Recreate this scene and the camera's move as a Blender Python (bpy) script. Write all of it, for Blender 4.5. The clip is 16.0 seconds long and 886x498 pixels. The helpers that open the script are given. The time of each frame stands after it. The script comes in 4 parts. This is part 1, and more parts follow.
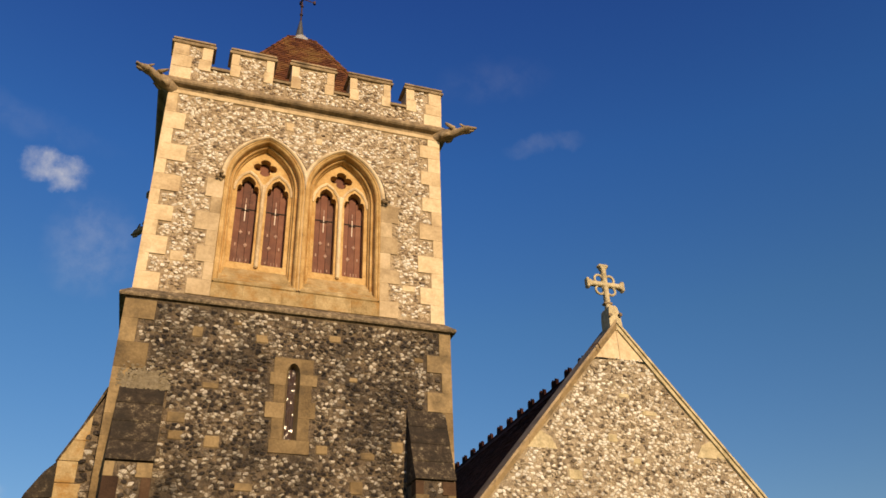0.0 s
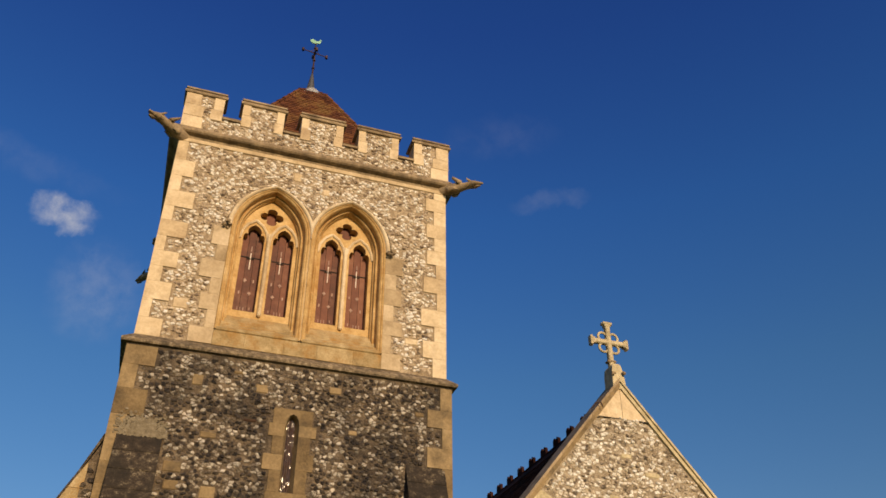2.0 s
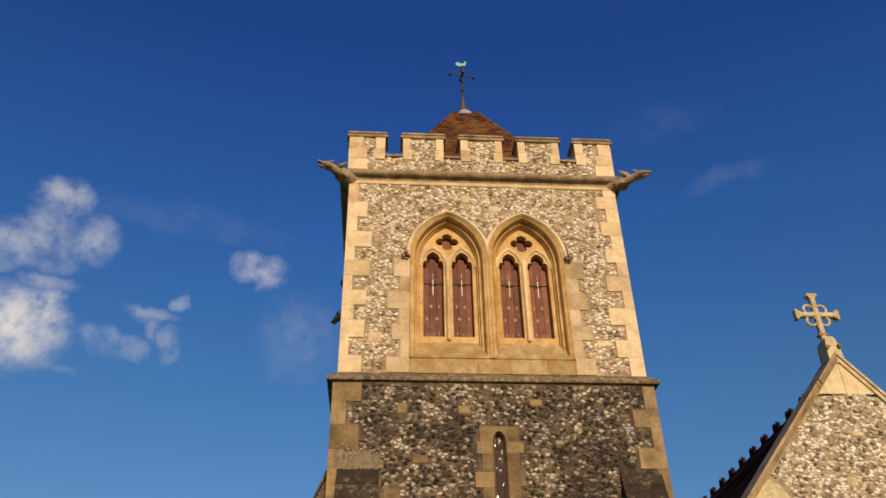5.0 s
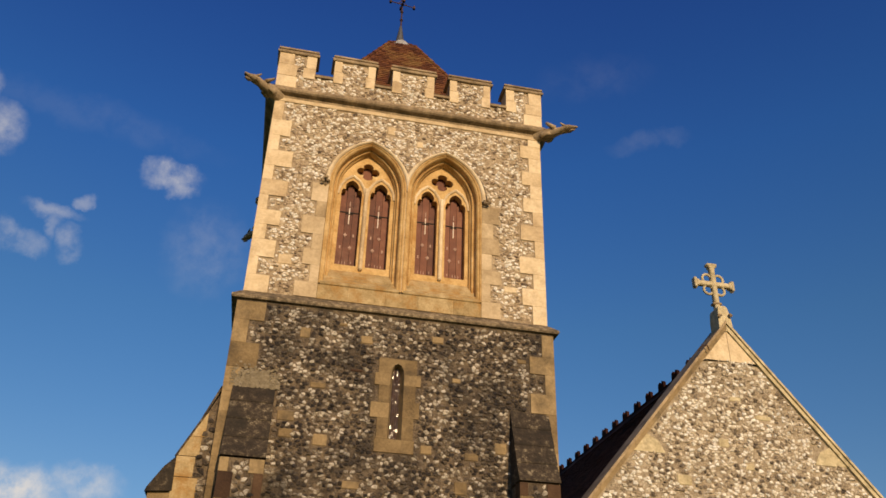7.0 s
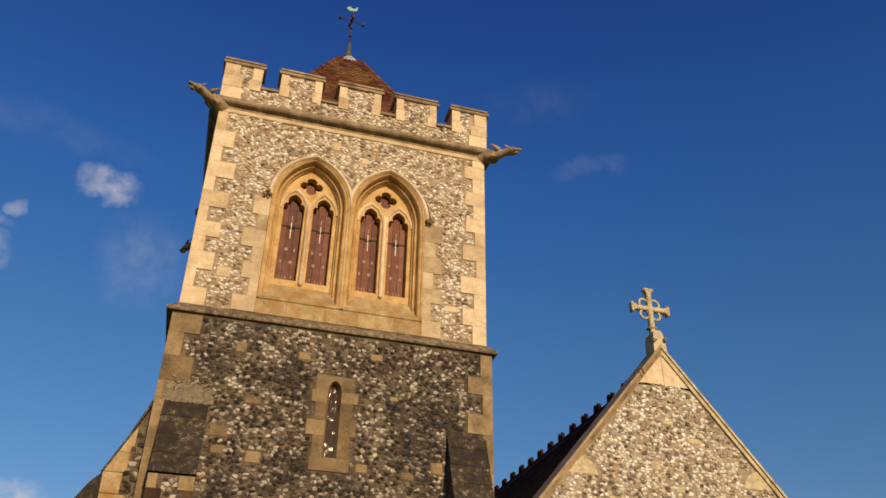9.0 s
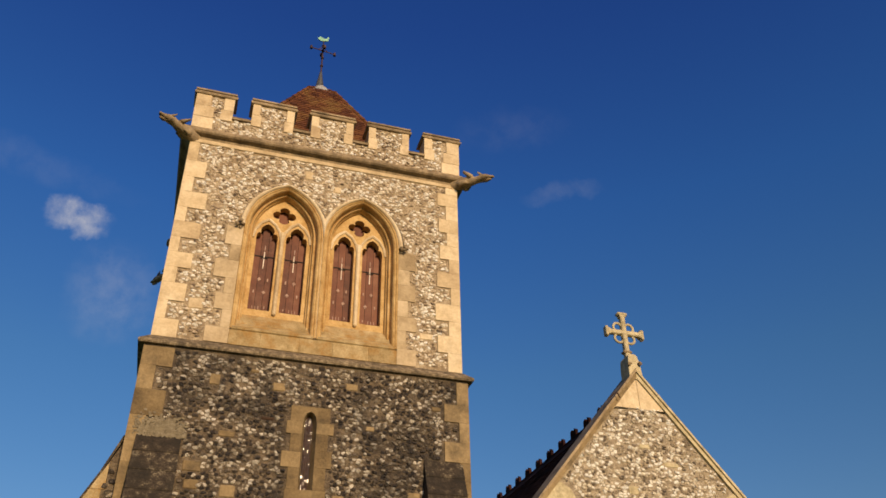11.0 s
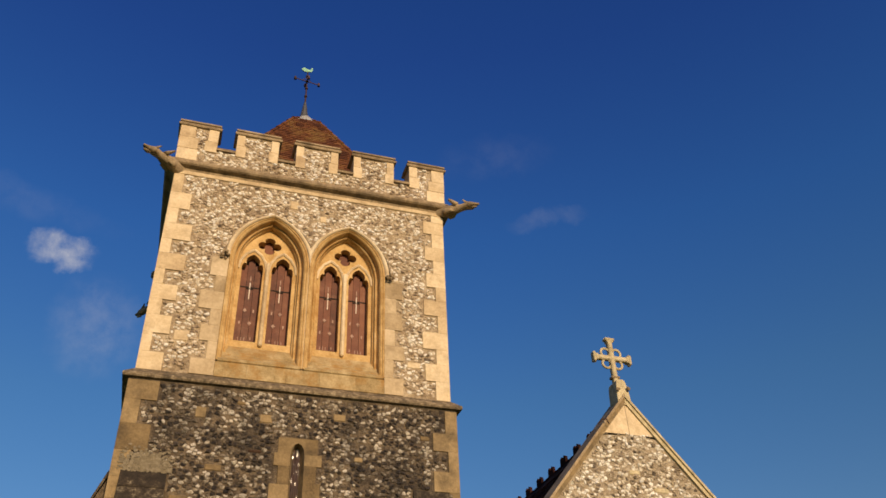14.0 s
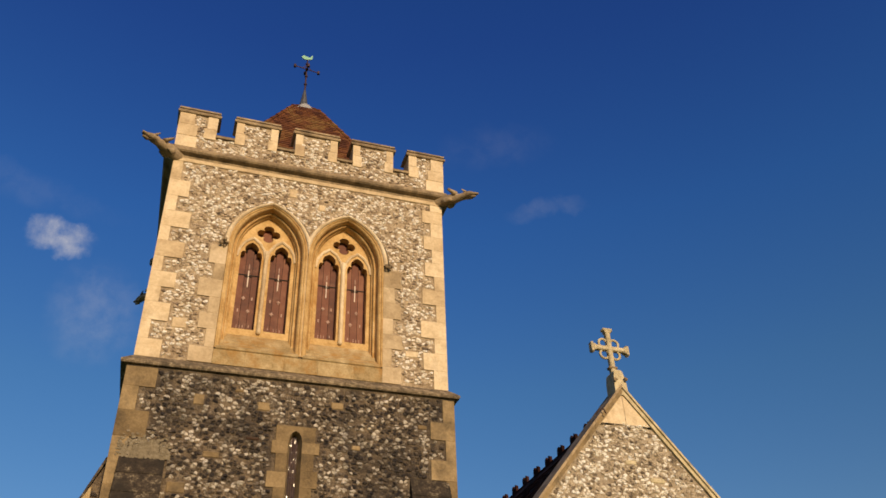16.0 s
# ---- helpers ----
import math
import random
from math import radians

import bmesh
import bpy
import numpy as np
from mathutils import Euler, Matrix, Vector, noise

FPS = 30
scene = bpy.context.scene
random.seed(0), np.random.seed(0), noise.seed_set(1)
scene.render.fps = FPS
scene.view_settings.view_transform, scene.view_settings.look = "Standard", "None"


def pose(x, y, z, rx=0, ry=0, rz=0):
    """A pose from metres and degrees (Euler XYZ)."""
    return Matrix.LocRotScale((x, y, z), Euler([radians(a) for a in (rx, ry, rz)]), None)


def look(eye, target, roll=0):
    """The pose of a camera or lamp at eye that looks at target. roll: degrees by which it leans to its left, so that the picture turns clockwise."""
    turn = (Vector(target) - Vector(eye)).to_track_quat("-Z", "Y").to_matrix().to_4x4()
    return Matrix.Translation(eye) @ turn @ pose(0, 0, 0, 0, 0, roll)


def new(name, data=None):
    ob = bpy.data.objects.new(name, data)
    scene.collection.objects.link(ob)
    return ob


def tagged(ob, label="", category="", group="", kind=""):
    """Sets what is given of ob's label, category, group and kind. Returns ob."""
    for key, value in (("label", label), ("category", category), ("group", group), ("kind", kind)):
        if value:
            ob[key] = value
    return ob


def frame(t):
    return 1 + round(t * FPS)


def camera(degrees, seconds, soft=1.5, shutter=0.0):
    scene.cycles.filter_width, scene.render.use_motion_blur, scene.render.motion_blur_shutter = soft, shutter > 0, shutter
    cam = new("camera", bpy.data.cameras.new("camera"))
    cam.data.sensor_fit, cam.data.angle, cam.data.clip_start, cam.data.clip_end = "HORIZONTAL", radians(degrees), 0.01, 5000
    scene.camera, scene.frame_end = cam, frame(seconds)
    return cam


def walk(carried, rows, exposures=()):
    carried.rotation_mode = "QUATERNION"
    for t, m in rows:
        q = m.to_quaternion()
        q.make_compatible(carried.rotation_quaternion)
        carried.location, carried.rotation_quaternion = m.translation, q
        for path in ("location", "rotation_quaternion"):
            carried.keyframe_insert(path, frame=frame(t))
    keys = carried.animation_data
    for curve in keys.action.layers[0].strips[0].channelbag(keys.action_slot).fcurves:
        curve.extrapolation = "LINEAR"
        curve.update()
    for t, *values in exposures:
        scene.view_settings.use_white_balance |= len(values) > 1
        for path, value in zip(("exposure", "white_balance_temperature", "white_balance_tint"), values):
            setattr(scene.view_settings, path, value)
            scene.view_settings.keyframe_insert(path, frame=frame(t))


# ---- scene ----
cam = camera(55.99, 16.0, soft=1.6)
EYE = (-1.745, -12.181, 1.6)
# seconds, yaw, pitch, roll of the hand-held turn
TURNS = [
    (0, -18.519, 30.514, 1.482),
    (0.5, -15.519, 31.371, 3.754),
    (1, -14.827, 31.919, 3.478),
    (1.5, -18.127, 31.555, 1.355),
    (2, -19.033, 34.179, 0.120),
    (2.5, -18.743, 34.686, 1.831),
    (3, -16.069, 34.745, 0.137),
    (3.5, -10.437, 35.545, -0.432),
    (3.7, -8.580, 35.495, -0.749),
    (5.8, -3.039, 34.511, 0.654),
    (6, -3.931, 33.114, -0.168),
    (6.5, -6.025, 31.715, -1.253),
    (7, -12.195, 30.589, -1.499),
    (7.5, -15.085, 34.186, -1.412),
    (8, -15.589, 32.131, -1.364),
    (8.2, -16.262, 31.843, -1.423),
    (10.3, -17.160, 32.974, 0.466),
    (10.5, -17.658, 33.219, 0.998),
    (11, -17.525, 33.812, 0.785),
    (11.5, -17.392, 33.285, 0.961),
    (12, -17.868, 32.887, 1.076),
    (12.5, -17.685, 33.457, 1.160),
    (13, -17.491, 34.387, 1.443),
    (13.5, -17.560, 35.203, 1.792),
    (14, -17.827, 35.721, 2.022),
    (14.5, -19.160, 36.183, 2.204),
    (15, -19.599, 34.978, 2.416),
    (15.5, -18.673, 35.021, 2.107),
    (16, -18.142, 34.979, 1.716),
]
walk(cam, [(t, pose(*EYE, 90 + p, r, y)) for t, y, p, r in TURNS],
     exposures=[(0.0, 0.18, 6700, 10), (0.5, -0.1, 6600, 10), (1.0, -0.1, 6500, 10), (1.6, 0.0, 6500, 10), (16.0, 0.0, 6500, 10)])

# ---- light ----
SUN_AZ, SUN_EL = 8.0, 19.0          # degrees to the right of straight behind the camera, and above the horizon
sun_dir = Vector((math.sin(radians(SUN_AZ)) * math.cos(radians(SUN_EL)), -math.cos(radians(SUN_AZ)) * math.cos(radians(SUN_EL)), math.sin(radians(SUN_EL))))
sun = new("sun", bpy.data.lights.new("sun", "SUN"))
sun.data.energy, sun.data.angle, sun.data.color = 4.45, radians(0.6), (1.0, 0.735, 0.43)
sun.matrix_world = look(sun_dir * 60, (0, 0, 0))

# soft clouds: heading (degrees from +y to +x), elevation, width, height, strength
CLOUDS = [(-25.6, 35.1, 1.86, 1.35, 0.62), (-27.3, 31.9, 2.84, 1.53, 0.55), (-29.0, 30.4, 1.53, 0.87, 0.50), (-22.9, 32.9, 1.64, 1.75, 0.52),
          (-25.6, 33.3, 1.75, 1.75, 0.50), (-25.3, 31.2, 1.97, 0.98, 0.35), (-25.2, 29.8, 1.86, 0.57, 0.40), (-26.6, 26.7, 3.50, 2.73, 1.05),
          (-24.9, 28.2, 1.64, 1.31, 1.00), (-29.1, 28.0, 1.97, 1.31, 1.00), (-23.9, 26.6, 1.53, 1.09, 0.60), (-20.0, 26.9, 2.08, 0.98, 0.34),
          (-21.5, 27.2, 1.09, 0.66, 0.30), (-18.3, 26.7, 0.87, 0.79, 0.26), (-17.7, 29.0, 1.86, 0.66, 0.36), (-15.8, 30.0, 0.70, 0.48, 0.34),
          (-16.1, 27.3, 0.87, 1.14, 0.34), (-17.4, 28.3, 0.57, 1.05, 0.28), (-10.4, 33.1, 1.97, 1.00, 0.62), (-9.5, 32.5, 1.20, 0.87, 0.50),
          (-11.8, 33.3, 1.09, 0.70, 0.40), (-22.6, 24.9, 0.87, 0.35, 0.22), (-6.9, 28.7, 2.84, 3.28, 0.13), (28.4, 37.2, 2.6, 0.6, 0.06),
          (27.0, 36.8, 1.6, 0.5, 0.04), (-15.6, 12.2, 3.4, 1.8, 1.1), (-11.3, 13.2, 2.4, 1.2, 0.7), (-17.3, 35.5, 9.0, 1.2, 0.04),
          (24.3, 41.7, 4, 1.6, 0.03)]
# sky tint by height; the 0.0 stop dims unseen low sky to weaken fill
HAZE_DIM = [(0.0, (0.56, 0.52, 0.44)), (0.18, (0.72, 0.68, 0.57)), (0.42, (0.84, 0.845, 0.735)), (0.59, (0.92, 0.91, 0.92)), (0.75, (0.9, 0.8, 0.92))]


def build_world():
    w = bpy.data.worlds.new("sky")
    scene.world = w
    w.use_nodes = True
    nt = w.node_tree
    nt.nodes.clear()
    N, L = nt.nodes.new, nt.links.new
    out, bg = N("ShaderNodeOutputWorld"), N("ShaderNodeBackground")
    sky = N("ShaderNodeTexSky")
    sky.sky_type, sky.sun_disc = "NISHITA", False
    sky.sun_elevation, sky.sun_rotation = radians(SUN_EL), math.atan2(sun_dir.x, sun_dir.y)
    sky.air_density, sky.dust_density, sky.ozone_density = 1.0, 0.3, 2.6
    deep = N("ShaderNodeHueSaturation")
    deep.inputs["Saturation"].default_value = 1.2
    deep.inputs["Value"].default_value = 1.0
    clear = N("ShaderNodeGamma")
    clear.inputs["Gamma"].default_value = 1.16
    L(sky.outputs[0], clear.inputs["Color"])
    tone = N("ShaderNodeMix")
    tone.data_type, tone.blend_type = "RGBA", "MULTIPLY"
    tone.inputs[0].default_value = 1.0
    L(clear.outputs[0], tone.inputs[6])
    tone.inputs[7].default_value = (1.03, 0.96, 1.09, 1)
    geo = N("ShaderNodeTexCoord")
    split = N("ShaderNodeSeparateXYZ")
    L(geo.outputs["Generated"], split.inputs[0])
    haze_dim = N("ShaderNodeValToRGB")          # whiter low down, deeper blue high up; dimmed at the horizon against fill light
    els = haze_dim.color_ramp.elements
    while len(els) < len(HAZE_DIM):
        els.new(0.5)
    for e, (p, c) in zip(els, HAZE_DIM):
        e.position, e.color = p, (*c, 1)
    L(split.outputs["Z"], haze_dim.inputs["Fac"])
    veil = N("ShaderNodeMix")
    veil.data_type, veil.blend_type = "RGBA", "MULTIPLY"
    veil.inputs[0].default_value = 1.0
    L(tone.outputs[2], veil.inputs[6])
    L(haze_dim.outputs["Color"], veil.inputs[7])
    L(veil.outputs[2], deep.inputs["Color"])
    total = None

    def math_node(op, a, b=None):
        m = N("ShaderNodeMath")
        m.operation = op
        for i, v in enumerate((a, b)):
            if v is None:
                continue
            if isinstance(v, (int, float)):
                m.inputs[i].default_value = v
            else:
                L(v, m.inputs[i])
        return m.outputs[0]

    warp = N("ShaderNodeTexNoise")
    warp.inputs["Scale"].default_value, warp.inputs["Detail"].default_value, warp.inputs["Roughness"].default_value = 26, 8, 0.62
    L(geo.outputs["Generated"], warp.inputs["Vector"])
    off = N("ShaderNodeVectorMath")
    off.operation = "SUBTRACT"
    L(warp.outputs["Color"], off.inputs[0])
    off.inputs[1].default_value = (0.5, 0.5, 0.5)
    sc = N("ShaderNodeVectorMath")
    sc.operation = "SCALE"
    L(off.outputs[0], sc.inputs[0])
    sc.inputs["Scale"].default_value = 0.038
    add = N("ShaderNodeVectorMath")
    add.operation = "ADD"
    L(geo.outputs["Generated"], add.inputs[0])
    L(sc.outputs[0], add.inputs[1])
    for az, el, wd, ht, k in CLOUDS:
        a, e = radians(az), radians(el)
        fwd = Vector((math.sin(a) * math.cos(e), math.cos(a) * math.cos(e), math.sin(e)))
        side = Vector((math.cos(a), -math.sin(a), 0))
        up = side.cross(fwd)
        parts = []
        for axis, size in ((side, wd), (up, ht)):
            dot = N("ShaderNodeVectorMath")
            dot.operation = "DOT_PRODUCT"
            L(add.outputs[0], dot.inputs[0])
            dot.inputs[1].default_value = axis
            s = math_node("DIVIDE", dot.outputs["Value"], math.sin(radians(size)))
            parts.append(math_node("MULTIPLY", s, s))
        r = math_node("ADD", *parts)
        front = N("ShaderNodeVectorMath")
        front.operation = "DOT_PRODUCT"
        L(add.outputs[0], front.inputs[0])
        front.inputs[1].default_value = fwd
        ramp = N("ShaderNodeMapRange")
        ramp.interpolation_type = "SMOOTHSTEP"
        ramp.inputs["From Min"].default_value, ramp.inputs["From Max"].default_value = 1.35, -0.6
        ramp.inputs["To Min"].default_value, ramp.inputs["To Max"].default_value = 0, k
        L(r, ramp.inputs["Value"])
        m = math_node("MULTIPLY", ramp.outputs[0], math_node("GREATER_THAN", front.outputs["Value"], 0.0))
        total = m if total is None else math_node("MAXIMUM", total, m)
    wisp = N("ShaderNodeTexNoise")
    wisp.inputs["Scale"].default_value, wisp.inputs["Detail"].default_value, wisp.inputs["Roughness"].default_value = 34, 8, 0.62
    L(geo.outputs["Generated"], wisp.inputs["Vector"])
    wr = N("ShaderNodeMapRange")
    wr.inputs["From Min"].default_value, wr.inputs["From Max"].default_value = 0.36, 0.6
    wr.inputs["To Min"].default_value, wr.inputs["To Max"].default_value = 0.25, 1.15
    L(wisp.outputs["Fac"], wr.inputs["Value"])
    cover = math_node("MINIMUM", math_node("MULTIPLY", total, wr.outputs[0]), 0.96)
    mix = N("ShaderNodeMix")
    mix.data_type = "RGBA"
    L(cover, mix.inputs[0])
    L(deep.outputs[0], mix.inputs[6])
    mix.inputs[7].default_value = (7.4, 6.9, 6.4, 1)
    L(mix.outputs[2], bg.inputs["Color"])
    bg.inputs["Strength"].default_value = 0.1
    L(bg.outputs[0], out.inputs["Surface"])


build_world()


# ---- materials ----
def material(name, stops, rough=0.85, scale=3.0, fine=40.0, bump=0.3, metal=0.0, per_piece=0.0, stain=None, depth=0.01, cluster=0.0):
    """Colour ramp over coarse and fine noise, plus a shift from piece to piece, stains with their own shape, and relief."""
    m = bpy.data.materials.new(name)
    m.use_nodes = True
    nt = m.node_tree
    N, L = nt.nodes.new, nt.links.new
    bsdf = nt.nodes["Principled BSDF"]
    bsdf.inputs["Roughness"].default_value, bsdf.inputs["Metallic"].default_value = rough, metal
    bsdf.inputs["Specular IOR Level"].default_value = 0.3
    geo, info = N("ShaderNodeNewGeometry"), N("ShaderNodeObjectInfo")
    coarse, grain = N("ShaderNodeTexNoise"), N("ShaderNodeTexNoise")
    for n, s, d in ((coarse, scale, 5), (grain, fine, 4)):
        n.inputs["Scale"].default_value, n.inputs["Detail"].default_value = s, d
        n.inputs["Roughness"].default_value = 0.62
        L(geo.outputs["Position"], n.inputs["Vector"])

    def mth(op, a, b):
        n = N("ShaderNodeMath")
        n.operation = op
        for i, v in enumerate((a, b)):
            if isinstance(v, (int, float)):
                n.inputs[i].default_value = v
            else:
                L(v, n.inputs[i])
        return n.outputs[0]

    piece = mth("FRACT", mth("ADD", info.outputs["Random"], geo.outputs["Random Per Island"]), 0)
    v = mth("ADD", mth("MULTIPLY", coarse.outputs["Fac"], 0.62), mth("MULTIPLY", grain.outputs["Fac"], 0.38))
    v = mth("ADD", mth("MULTIPLY", v, 1 - per_piece), mth("MULTIPLY", piece, per_piece))
    if cluster:
        drift = N("ShaderNodeTexNoise")
        drift.inputs["Scale"].default_value, drift.inputs["Detail"].default_value, drift.inputs["Roughness"].default_value = 2.1, 4, 0.65
        L(geo.outputs["Position"], drift.inputs["Vector"])
        v = mth("ADD", v, mth("MULTIPLY", mth("SUBTRACT", drift.outputs["Fac"], 0.5), cluster))
    ramp = N("ShaderNodeValToRGB")
    els = ramp.color_ramp.elements
    while len(els) < len(stops):
        els.new(0.5)
    for e, (p, c) in zip(els, stops):
        e.position, e.color = p, (*c, 1)
    L(v, ramp.inputs["Fac"])
    col = ramp.outputs["Color"]
    if stain:
        colour, size, low, high, most = stain
        sn = N("ShaderNodeTexNoise")
        sn.inputs["Scale"].default_value, sn.inputs["Detail"].default_value, sn.inputs["Roughness"].default_value = size, 6, 0.7
        L(geo.outputs["Position"], sn.inputs["Vector"])
        mr = N("ShaderNodeMapRange")
        mr.inputs["From Min"].default_value, mr.inputs["From Max"].default_value, mr.inputs["To Max"].default_value = low, high, most
        L(sn.outputs["Fac"], mr.inputs["Value"])
        mx = N("ShaderNodeMix")
        mx.data_type = "RGBA"
        L(mr.outputs[0], mx.inputs[0])
        L(col, mx.inputs[6])
        mx.inputs[7].default_value = (*colour, 1)
        col = mx.outputs[2]
    L(col, bsdf.inputs["Base Color"])
    if bump:
        b = N("ShaderNodeBump")
        b.inputs["Strength"].default_value, b.inputs["Distance"].default_value = bump, depth
        L(grain.outputs["Fac"], b.inputs["Height"])
        L(b.outputs[0], bsdf.inputs["Normal"])
    return m


STONE = material("limestone", [(0.3, (0.39, 0.28, 0.165)), (0.43, (0.54, 0.412, 0.25)), (0.55, (0.655, 0.52, 0.335)), (0.7, (0.78, 0.66, 0.47))], scale=2.6, fine=26, per_piece=0.2,
                 stain=((0.27, 0.18, 0.095), 2.3, 0.5, 0.72, 0.6), bump=0.5)
STONE_OCHRE = material("ochre_limestone", [(0.3, (0.26, 0.145, 0.05)), (0.43, (0.43, 0.268, 0.1)), (0.56, (0.57, 0.385, 0.17)), (0.7, (0.68, 0.51, 0.28))], scale=3.4, fine=30, per_piece=0.06,
                       stain=((0.34, 0.16, 0.035), 2.2, 0.5, 0.68, 0.65), bump=0.5)
STONE_WORN = material("weathered_limestone", [(0.3, (0.11, 0.078, 0.045)), (0.45, (0.25, 0.182, 0.108)), (0.58, (0.4, 0.3, 0.18)), (0.74, (0.55, 0.43, 0.28))], scale=4.5, fine=26, per_piece=0.12,
                      stain=((0.075, 0.055, 0.032), 3.0, 0.5, 0.7, 0.7), bump=0.7)
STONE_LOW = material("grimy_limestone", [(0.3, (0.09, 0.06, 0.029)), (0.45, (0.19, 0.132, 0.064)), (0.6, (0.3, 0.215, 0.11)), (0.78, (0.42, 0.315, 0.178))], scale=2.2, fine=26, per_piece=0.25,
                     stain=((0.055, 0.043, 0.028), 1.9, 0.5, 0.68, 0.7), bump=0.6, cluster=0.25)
STRING = material("lichened_string_stone", [(0.34, (0.05, 0.04, 0.026)), (0.44, (0.12, 0.09, 0.055)), (0.54, (0.24, 0.18, 0.11)), (0.62, (0.42, 0.34, 0.225))], scale=13, fine=40, per_piece=0.12,
                  stain=((0.055, 0.043, 0.028), 4.0, 0.48, 0.64, 0.75), bump=0.9)
BROWN_STONE = material("red_brown_stone", [(0.3, (0.025, 0.012, 0.007)), (0.5, (0.058, 0.03, 0.015)), (0.7, (0.11, 0.064, 0.034))], scale=3, fine=30, per_piece=0.2, bump=0.6)
LICHEN = material("lichened_stone", [(0.36, (0.018, 0.013, 0.009)), (0.5, (0.04, 0.029, 0.019)), (0.57, (0.08, 0.06, 0.038)), (0.65, (0.26, 0.215, 0.145))], scale=11.0, fine=34, bump=0.9, per_piece=0.08,
                  stain=((0.02, 0.016, 0.011), 1.6, 0.46, 0.62, 0.8))
PALE_LICHEN = material("pale_lichen", [(0.3, (0.09, 0.07, 0.045)), (0.5, (0.19, 0.155, 0.1)), (0.7, (0.28, 0.235, 0.165))], scale=20, fine=60, per_piece=0.12, bump=0.6)
MORTAR = material("lime_mortar", [(0.32, (0.17, 0.122, 0.075)), (0.46, (0.34, 0.255, 0.16)), (0.62, (0.56, 0.445, 0.3))], scale=9, fine=46, bump=1.0, depth=0.03, cluster=0.3,
                  stain=((0.18, 0.128, 0.078), 1.2, 0.52, 0.74, 0.5))
STONE_GREY = material("greyed_limestone", [(0.3, (0.25, 0.18, 0.1)), (0.43, (0.39, 0.292, 0.172)), (0.55, (0.51, 0.395, 0.25)), (0.7, (0.66, 0.53, 0.36))], scale=2.4, fine=26, per_piece=0.25,
                      stain=((0.22, 0.155, 0.085), 2.3, 0.5, 0.7, 0.6), bump=0.5)
SILL = material("lichened_sill_stone", [(0.3, (0.15, 0.1, 0.045)), (0.44, (0.28, 0.2, 0.092)), (0.56, (0.4, 0.295, 0.15)), (0.7, (0.55, 0.43, 0.25))], scale=5, fine=34, per_piece=0.15,
                stain=((0.3, 0.15, 0.03), 3.2, 0.48, 0.64, 0.7), bump=0.7)
MORTAR_LOW = material("dark_mortar", [(0.320, (0.042, 0.03, 0.021)), (0.460, (0.11, 0.08, 0.052)), (0.600, (0.215, 0.162, 0.105))], scale=9, fine=46, bump=1.0, depth=0.03, cluster=0.35,
                      stain=((0.032, 0.026, 0.021), 0.9, 0.46, 0.62, 0.75))
FLINT = material("pale_flint", [(0.300, (0.1, 0.073, 0.052)), (0.370, (0.28, 0.205, 0.135)), (0.430, (0.47, 0.36, 0.24)), (0.490, (0.66, 0.53, 0.375)), (0.550, (0.84, 0.745, 0.6)), (0.620, (0.94, 0.89, 0.8))], rough=0.5, scale=17, fine=60, per_piece=0.28, bump=1.0, depth=0.03, cluster=0.22,
                 stain=((0.22, 0.155, 0.095), 1.5, 0.54, 0.74, 0.4))
FLINT_GABLE = material("cream_flint", [(0.325, (0.08, 0.062, 0.046)), (0.385, (0.23, 0.18, 0.126)), (0.43, (0.42, 0.338, 0.235)), (0.480, (0.6, 0.5, 0.365)), (0.535, (0.8, 0.72, 0.58)), (0.6, (0.94, 0.9, 0.81))], rough=0.5, scale=16, fine=60, per_piece=0.3, bump=1.0, depth=0.03, cluster=0.26,
                       stain=((0.13, 0.1, 0.07), 1.1, 0.52, 0.7, 0.55))
MORTAR_GABLE = material("buff_mortar", [(0.290, (0.12, 0.09, 0.06)), (0.430, (0.28, 0.22, 0.148)), (0.590, (0.5, 0.41, 0.29))], scale=9, fine=46, bump=1.0, depth=0.03, cluster=0.3,
                        stain=((0.1, 0.08, 0.055), 1.2, 0.5, 0.72, 0.5))
FLINT_LOW = material("dark_flint", [(0.318, (0.02, 0.016, 0.014)), (0.398, (0.052, 0.04, 0.031)), (0.463, (0.11, 0.085, 0.06)), (0.518, (0.19, 0.148, 0.104)), (0.578, (0.35, 0.295, 0.22)), (0.64, (0.68, 0.61, 0.51))], rough=0.45, scale=17, fine=64, per_piece=0.33, bump=1.0, depth=0.03, cluster=0.4,
                     stain=((0.026, 0.022, 0.02), 0.9, 0.47, 0.63, 0.75))
OAK = material("red_brown_boards", [(0.3, (0.062, 0.017, 0.008)), (0.5, (0.135, 0.04, 0.018)), (0.72, (0.21, 0.078, 0.037))], rough=0.6, scale=5, fine=60, bump=0.3, per_piece=0.25,
               stain=((0.24, 0.12, 0.075), 3.0, 0.52, 0.72, 0.5))
# two pale colours painted as light caught on the boards' cut-outs
LIT_EDGE = material("lit_cutout_edge", [(0.3, (0.2, 0.1, 0.07)), (0.7, (0.5, 0.34, 0.27))], rough=0.6, scale=9)
LIT_SLOT = material("lit_cutout_slot", [(0.3, (0.45, 0.32, 0.25)), (0.7, (0.85, 0.75, 0.65))], rough=0.5, scale=9)
# near-black colour that puts the belfry's shade into sheets; battens share it
DARK = material("shade_and_batten_black", [(0.3, (0.012, 0.01, 0.008)), (0.7, (0.03, 0.022, 0.018))], rough=0.9)
